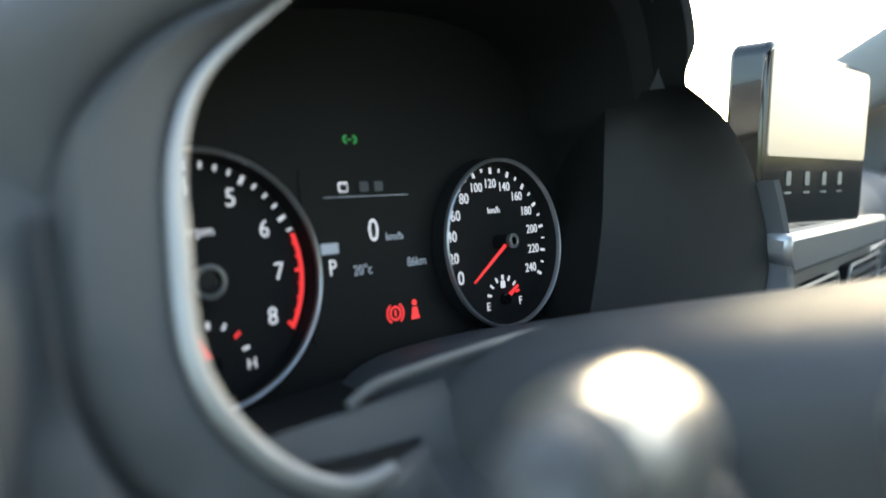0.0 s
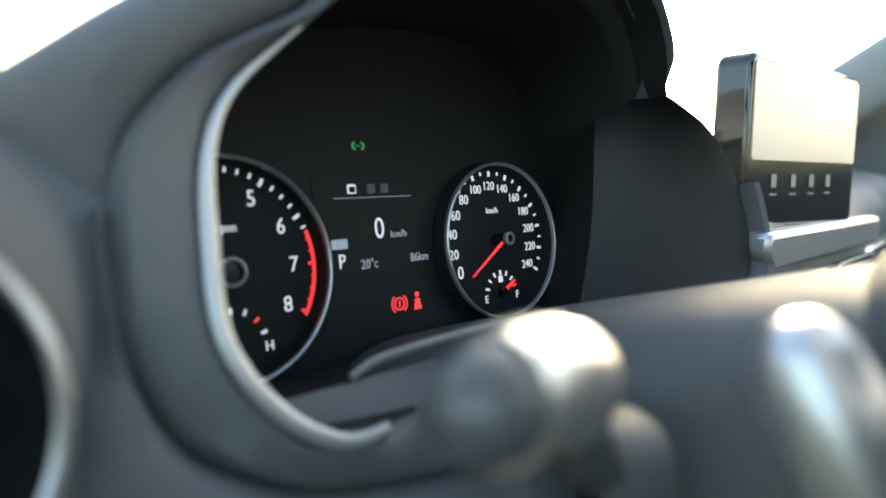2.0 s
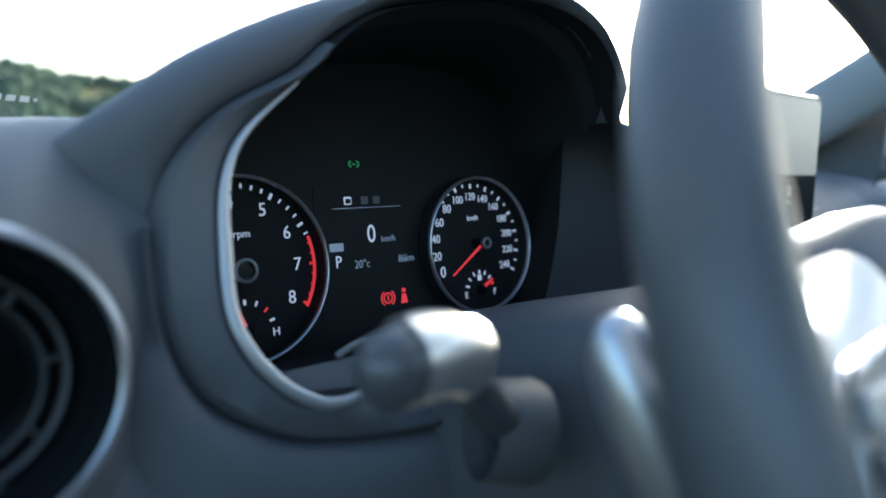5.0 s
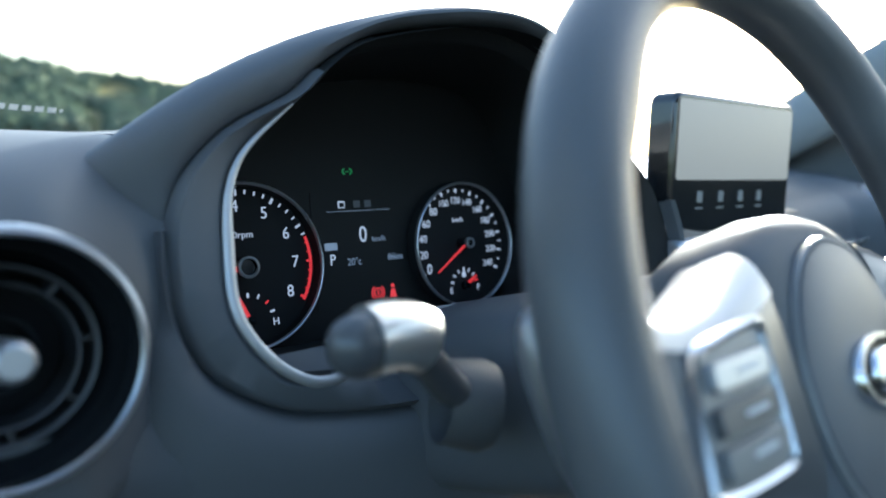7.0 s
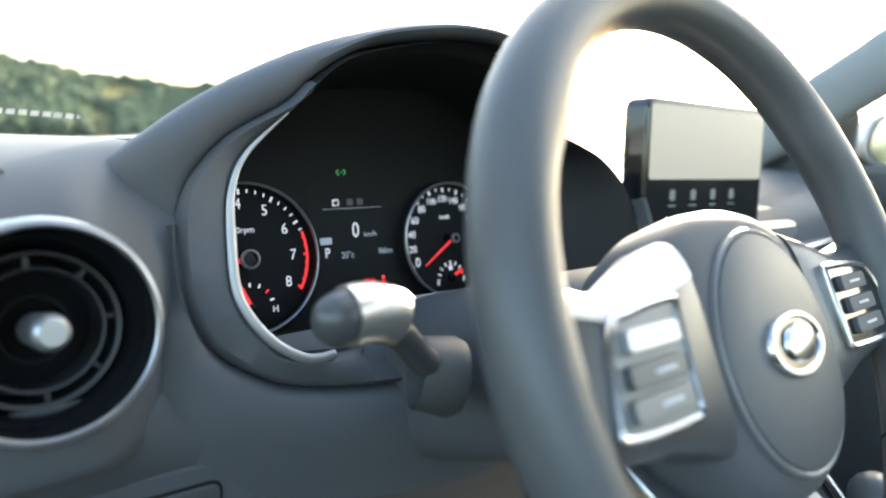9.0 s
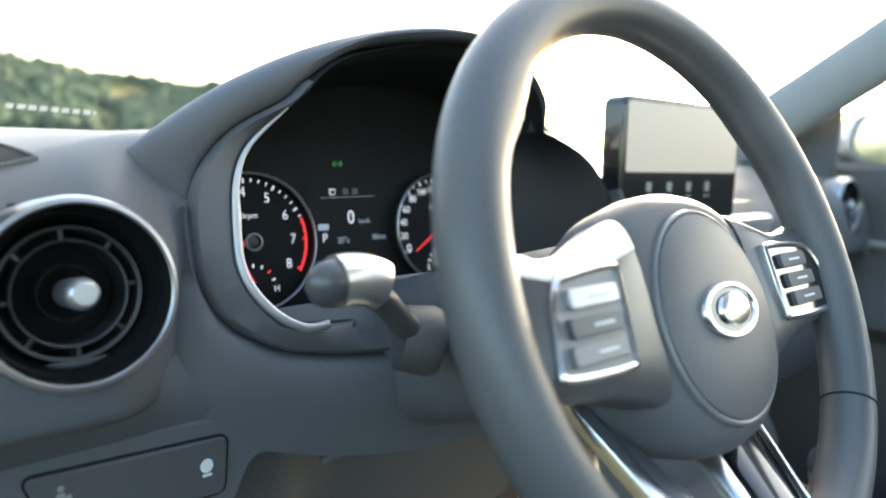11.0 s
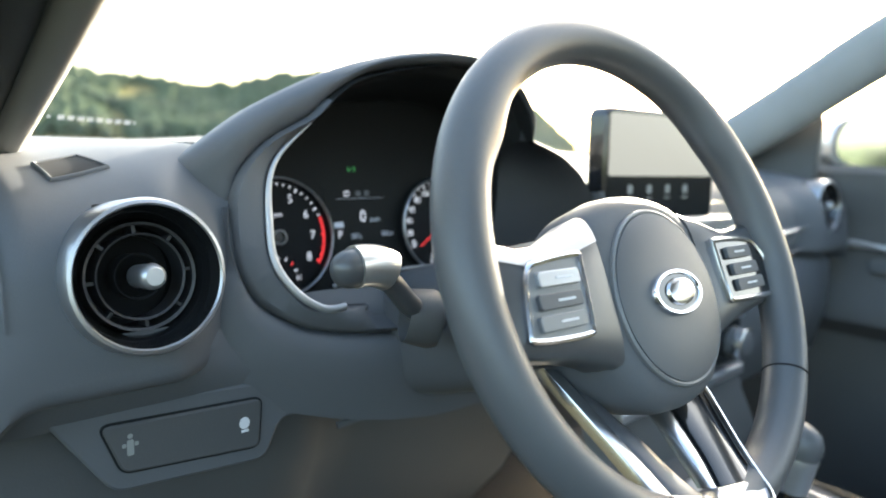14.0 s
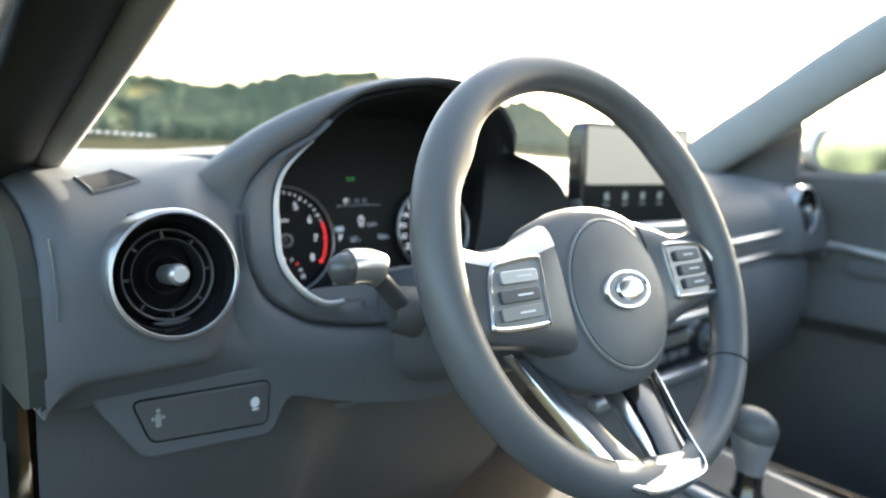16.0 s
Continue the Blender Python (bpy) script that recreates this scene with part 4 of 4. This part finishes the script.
N = 10
# no real depth: a black sheet on the pad paints the hollow's shade
part("well", loft([[on_pad(i / N, k / N, 0.0014) for k in range(N + 1)] for i in range(N + 1)], False, False), DARK, grille)
EDGE = [(k / N, 0) for k in range(N)] + [(1, k / N) for k in range(N)] + [(1 - k / N, 1) for k in range(N)] + [(0, 1 - k / N) for k in range(N)]
part("rim", sweep([on_pad(-0.03 + 1.06 * u, -0.03 + 1.06 * v, 0.0006) for u, v in EDGE], 0.0022, 0.0014, 8, True, (0, 0, 1)), PLASTIC, grille)

# ---- lower dash ----
lower = empty("lower_dash", pose(0, 0, 0), "dark plastic lower dash and knee panel with switches", "dash panel")
rows = []
for x in [-0.372 + 0.68 * i / 20 for i in range(21)]:
    k = max(0, min(1, (x + 0.15) / 0.10))
    k = k * k * (3 - 2 * k)
    rows.append([(x, y + 0.05 * k * (z < 0.84), z) for y, z in ((-0.06, 0.862), (-0.112, 0.852), (-0.118, 0.835), (-0.108, 0.82), (-0.104, 0.78), (-0.102, 0.74), (-0.09, 0.70), (-0.05, 0.62), (0.0, 0.52), (0.1, 0.40), (0.2, 0.26))])
part("base_panel", loft(rows, False, False), PLASTIC_LOW, lower)
KNEE = round_corners([(-0.345, 0.834), (-0.1135, 0.8160), (-0.1035, 0.7805), (-0.1650, 0.7860), (-0.1800, 0.7530), (-0.2980, 0.7620)], 0.010)
rows = []
for x in [-0.371 + 0.325 * i / 26 for i in range(27)]:
    e = 0.042 * soft_step((x + 0.262) / 0.066)
    rows.append([(x, -0.140 + e, 0.885), (x, -0.1415 + 0.72 * e, 0.868), (x, -0.1375 + 0.38 * e, 0.850), (x, -0.1300 + 0.12 * e, 0.834), (x, -0.1185, 0.818)])
part("under_pad", loft(rows, False, False), PLASTIC, lower)
part("knee_panel", plate(KNEE, 0.03), PLASTIC, lower, m=Matrix.Translation((0, -0.122, 0)), bevel=0.006)
SW = round_corners([(-0.306, 0.8150), (-0.1845, 0.8085), (-0.187, 0.7675), (-0.292, 0.7770)], 0.007)
sw = part("switch_insert", plate(SW, 0.006), PLASTIC_LOW, lower, "dark switch insert with two marked switches", m=Matrix.Translation((0, -0.1255, 0)), bevel=0.0015)
part("insert_gap", sweep([(p.x, -0.1225, p.z) for p in [Vector((a, 0, b)) for a, b in SW]], 0.0014, 0.0018, 6, True), DARK, lower)
part("switch_symbol", merge(plate(circle(0.0044, 14, -0.2000, 0.7915, ry=0.0050), 0.0005), plate(rrect(0.0065, 0.0020, 0.0008, -0.1997, 0.7848), 0.0005)), INK, sw, smooth=False, m=Matrix.Translation((0, -0.0006, 0)))
part("switch_symbol", merge(plate(circle(0.0019, 12, -0.2868, 0.8045), 0.0005), plate(rrect(0.0048, 0.0120, 0.0015, -0.2868, 0.7958), 0.0005), plate(rrect(0.0028, 0.0030, 0.0008, -0.2910, 0.7980), 0.0005), plate(rrect(0.0028, 0.0030, 0.0008, -0.2826, 0.7980), 0.0005)), MUTED, sw, smooth=False, m=Matrix.Translation((0, -0.0006, 0)))
part("end_seam", sweep(spline([(-0.361, -0.126, 0.955), (-0.361, -0.1445, 0.925), (-0.361, -0.149, 0.898)], 14), 0.0010, 0.0012, 6), PLASTIC, lower)
part("cable_latch", sweep([(-0.095, -0.10, 0.752), (-0.075, -0.104, 0.755), (-0.055, -0.104, 0.760)], 0.003, 0.004, 8), PLASTIC, lower)

part("end_cap", plate([(p.x, p.z) for p in spline([(y, 0, z - 0.012) for y, z in dash_profile(-0.37)], 30)] + [(0.05, 0.60), (0.36, 0.60)], 0.012, 0), RUBBER, dashboard, m=Matrix.Translation((-0.382, 0, 0)), smooth=False)
# ---- centre stack ----
stack = empty("centre_stack", pose(0, 0, 0), "centre stack with silver bar, vents and climate panel", "centre stack")
rows = []
for x in (0.235, 0.25, 0.40, 0.56, 0.625, 0.64):
    e = 0.02 if x in (0.235, 0.64) else 0.0
    rows.append([(x, y + e, z) for y, z in ((-0.02, 0.95), (-0.125, 0.945), (-0.145, 0.92), (-0.148, 0.80), (-0.158, 0.70), (-0.175, 0.645), (-0.20, 0.60), (-0.19, 0.50), (-0.18, 0.28), (0.1, 0.27))])
part("body", loft(rows, False, False), PLASTIC_LOW, stack)
part("silver_bar", plate([(0.245, 0.934), (0.615, 0.930), (0.630, 0.918), (0.615, 0.900), (0.26, 0.902), (0.245, 0.915)], 0.02), SILVER, stack, "bright silver trim bar", m=Matrix.Translation((0, -0.158, 0)), bevel=0.005)
for i in range(2):
    vt = part("centre_vent", plate(rrect(0.15, 0.05, 0.008, 0.34 + 0.2 * i, 0.862), 0.012), DARK, stack, m=Matrix.Translation((0, -0.154, 0)), bevel=0.002)
    for k in range(4):
        part("vent_slat", plate(rrect(0.142, 0.004, 0.001, 0.34 + 0.2 * i, 0.845 + 0.0115 * k), 0.008), PLASTIC, vt, smooth=False, m=Matrix.Translation((0, -0.004, 0)))
    part("vent_frame", sweep([(p[0], -0.002, p[1]) for p in rrect(0.154, 0.054, 0.009, 0.34 + 0.2 * i, 0.862)], 0.0015, 0.002, 6, True), SILVER, vt)
cp = part("climate_panel", plate(rrect(0.33, 0.075, 0.012, 0.44, 0.733), 0.02), GLOSS, stack, "gloss black climate panel", m=Matrix.Translation((0, -0.170, 0)), bevel=0.003)
part("panel_strip", plate(rrect(0.34, 0.014, 0.004, 0.44, 0.776), 0.016), SILVER, stack, "silver strip", m=Matrix.Translation((0, -0.172, 0)), bevel=0.003)
part("panel_strip", plate(rrect(0.34, 0.016, 0.004, 0.44, 0.688), 0.02), SILVER, stack, "silver strip", m=Matrix.Translation((0, -0.180, 0)), bevel=0.003)
for x in (0.305, 0.575):
    kn = part("climate_knob", lathe([(0.0, -0.026), (0.018, -0.026), (0.0215, -0.023), (0.023, -0.012), (0.024, 0.0)], 40), PLASTIC, cp, "black rotary knob with silver ring", m=Matrix.Translation((x, -0.001, 0.735)))
    part("knob_ring", lathe([(0.022, -0.024), (0.0240, -0.023), (0.0245, -0.018), (0.0235, -0.012)], 40), CHROME, kn)
for i in range(5):
    part("climate_key", plate(rrect(0.026, 0.012, 0.003, 0.375 + 0.033 * i, 0.722), 0.003), PLASTIC, cp, smooth=False, m=Matrix.Translation((0, -0.002, 0)), bevel=0.0008)
part("climate_readout", plate(rrect(0.15, 0.02, 0.003, 0.44, 0.748), 0.001), SCREEN, cp, smooth=False, m=Matrix.Translation((0, -0.0008, 0)))

# ---- passenger side dash ----
pdash = empty("passenger_dash", pose(0, 0, 0), "passenger side dash with silver trim lines and glovebox", "dash panel")
for z, y, r in ((0.884, -0.124, 0.005), (0.846, -0.124, 0.004)):
    part("trim_line", sweep(spline([(0.655, y - 0.002, z - 0.010), (0.80, y - 0.008, z - 0.004), (0.93, y - 0.006, z), (0.998, y + 0.002, z + 0.004)], 24), 0.004, r, 10), CHROME, pdash, "thin silver trim line")
part("trim_panel", sweep(spline([(0.655, -0.112, 0.866), (0.80, -0.118, 0.868), (0.93, -0.116, 0.870), (0.99, -0.108, 0.871)], 20), 0.006, 0.017, 10), GREYTRIM, pdash)
rows = []
for x in (0.63, 0.66, 0.9, 1.08, 1.12):
    e = 0.03 if x in (0.63, 1.12) else 0
    rows.append([(x, y + e, z) for y, z in ((-0.03, 0.845), (-0.11, 0.835), (-0.135, 0.81), (-0.14, 0.72), (-0.12, 0.62), (-0.04, 0.55), (0.1, 0.45))])
part("glovebox", loft(rows, False, False), PLASTIC, pdash)

# ---- centre console and gear lever ----
console = empty("centre_console", pose(0.385, -0.45, 0.0), "dark centre console with silver framed gear gate", "console")
rows = []
for y, w, z in ((0.30, 0.11, 0.62), (0.22, 0.115, 0.605), (0.0, 0.115, 0.585), (-0.3, 0.11, 0.575), (-0.55, 0.11, 0.60)):
    rows.append([(-w, y, 0.25), (-w - 0.005, y, z - 0.03), (-w + 0.012, y, z), (w - 0.012, y, z), (w + 0.005, y, z - 0.03), (w, y, 0.25)])
part("body", loft(rows), PLASTIC_LOW, console)
part("gate_frame", plate(rrect(0.14, 0.26, 0.02, 0.0, 0.085), 0.012, 2), SILVER, console, "silver gear gate frame", m=pose(0, 0, 0.586, 4, 0, 0), bevel=0.004)
part("gate_plate", plate(rrect(0.104, 0.22, 0.012, 0.0, 0.085), 0.004, 2), PLASTIC_LOW, console, "gloss black gear gate", m=pose(0, 0, 0.5985, 4, 0, 0), smooth=False)
gear = empty("gear_lever", pose(0.356, -0.352, 0.597) @ Matrix.Diagonal((0.84, 0.84, 1.0, 1)), "black and silver automatic gear lever on the console", "gear lever")
def oval_rings(sections):
    """Level ovals: height, half width, half length, shift back and forward tilt."""
    return [[(w * math.cos(a), c + k * math.sin(a), z + t * math.sin(a)) for a in (2 * math.pi * i / 28 for i in range(28))] for z, w, k, c, t in sections]


part("shaft", loft(oval_rings([(0.0, 0.030, 0.034, 0.0, 0.0), (0.010, 0.026, 0.028, 0.0, 0.0), (0.020, 0.0185, 0.020, 0.0, 0.0), (0.050, 0.0165, 0.018, 0.0, 0.0)])), GLOSS, gear, "gloss black lever shaft")
part("collar", loft(oval_rings([(0.046, 0.0180, 0.0200, 0.0, 0.001), (0.060, 0.0205, 0.0240, 0.001, 0.002), (0.078, 0.0235, 0.0290, 0.002, 0.003), (0.090, 0.0255, 0.0320, 0.002, 0.004), (0.0925, 0.0250, 0.0315, 0.002, 0.004)])), SILVER, gear, "satin silver collar")
part("knob", loft(oval_rings([(0.0915, 0.0250, 0.0315, 0.002, 0.004), (0.098, 0.0275, 0.0345, 0.002, 0.004), (0.108, 0.0275, 0.0345, 0.001, 0.004), (0.118, 0.0235, 0.0295, 0.0, 0.003), (0.125, 0.0150, 0.0190, 0.0, 0.002), (0.1275, 0.0040, 0.0050, 0.0, 0.0)])), LEATHER, gear, "rounded black knob")

# ---- passenger door, mirror outside, shell of the cabin ----
door = empty("passenger_door", pose(1.17, -0.4, 0.0), "dark plastic passenger door panel with armrest", "car door")
rows = []
for y in (0.55, 0.30, 0.1, -0.1, -0.4, -0.8):
    rows.append([(0.10, y, 1.0), (0.015, y, 1.006), (0.0, y, 0.992), (0.004, y, 0.90), (0.012, y, 0.80), (-0.03, y, 0.72), (-0.035, y, 0.68), (0.01, y, 0.64), (0.02, y, 0.40), (0.04, y, 0.2705)])
part("panel", loft(rows, False, False), PLASTIC_LOW, door)
part("pull_trim", sweep(spline([(-0.004, 0.27, 0.843), (-0.008, 0.22, 0.842), (-0.008, 0.17, 0.838), (-0.004, 0.12, 0.83)], 16), 0.006, 0.008, 8), SATIN, door, "silver pull trim")
part("handle", plate(rrect(0.09, 0.03, 0.012, 0.17, 0.80), 0.012, 0), PLASTIC, door, m=Matrix.Translation((-0.010, 0, 0)), bevel=0.003)
mirror = empty("door_mirror", pose(1.312, -0.125, 1.058, -1.0, 0, -35), "dark door mirror outside the passenger window", "mirror")
MO = [(-0.105, -0.035), (-0.112, 0.0), (-0.09, 0.045), (-0.04, 0.058), (0.05, 0.056), (0.11, 0.04), (0.125, 0.0), (0.11, -0.045), (0.03, -0.06), (-0.07, -0.055)]
def mloop(k, y):
    return [(p.x * k, y, p.z * k) for p in spline([(a, 0, b) for a, b in MO], 40, True)]
part("housing", loft([mloop(0.94, -0.004), mloop(1.0, -0.008), mloop(1.02, 0.0), mloop(1.0, 0.03), mloop(0.8, 0.065), mloop(0.4, 0.085)]), BODY, mirror, "silver painted mirror housing")
MIRROR = mat("mirror_glass", (0.85, 0.87, 0.88), 0.03, metal=1.0, vary=0.01)
part("glass", plate([(p[0], p[2]) for p in mloop(0.9, 0)], 0.002), MIRROR, mirror, "mirror glass", smooth=False, m=Matrix.Translation((0, -0.0102, 0)))
part("arm", sweep([(-0.16, 0.03, -0.07), (-0.10, 0.03, -0.05), (-0.06, 0.03, -0.03)], 0.02, 0.02, 12), PLASTIC_LOW, mirror)

CARPET = mat("dark_carpet", (0.018, 0.018, 0.019), 0.95, grain=0.6, grain_scale=300)
tagged(part("floor", block(-0.42, 1.40, -1.7, 0.5, 0.22, 0.27), CARPET, smooth=False), "dark carpeted cabin floor", "floor", kind="structure")
tagged(part("bulkhead", block(-0.40, 1.2, 0.42, 0.46, 0.27, 0.985), CARPET, smooth=False), "dark carpeted bulkhead behind the pedals", "wall", kind="structure")
tagged(part("side_wall", block(-0.42, -0.38, 0.0, 0.44, 0.27, 0.93), PLASTIC_LOW, smooth=False), "dark kick panel at the dash's end", "wall", kind="structure")
tagged(part("ceiling", block(-0.30, 1.02, -1.75, -0.72, 1.44, 1.47), PILLAR, smooth=False), "light grey roof lining", "ceiling", kind="structure")
tagged(part("wall_rear", block(-0.40, 1.2, -1.75, -1.70, 0.27, 1.05), CARPET, smooth=False), "dark rear wall of the cabin", "wall", kind="structure")
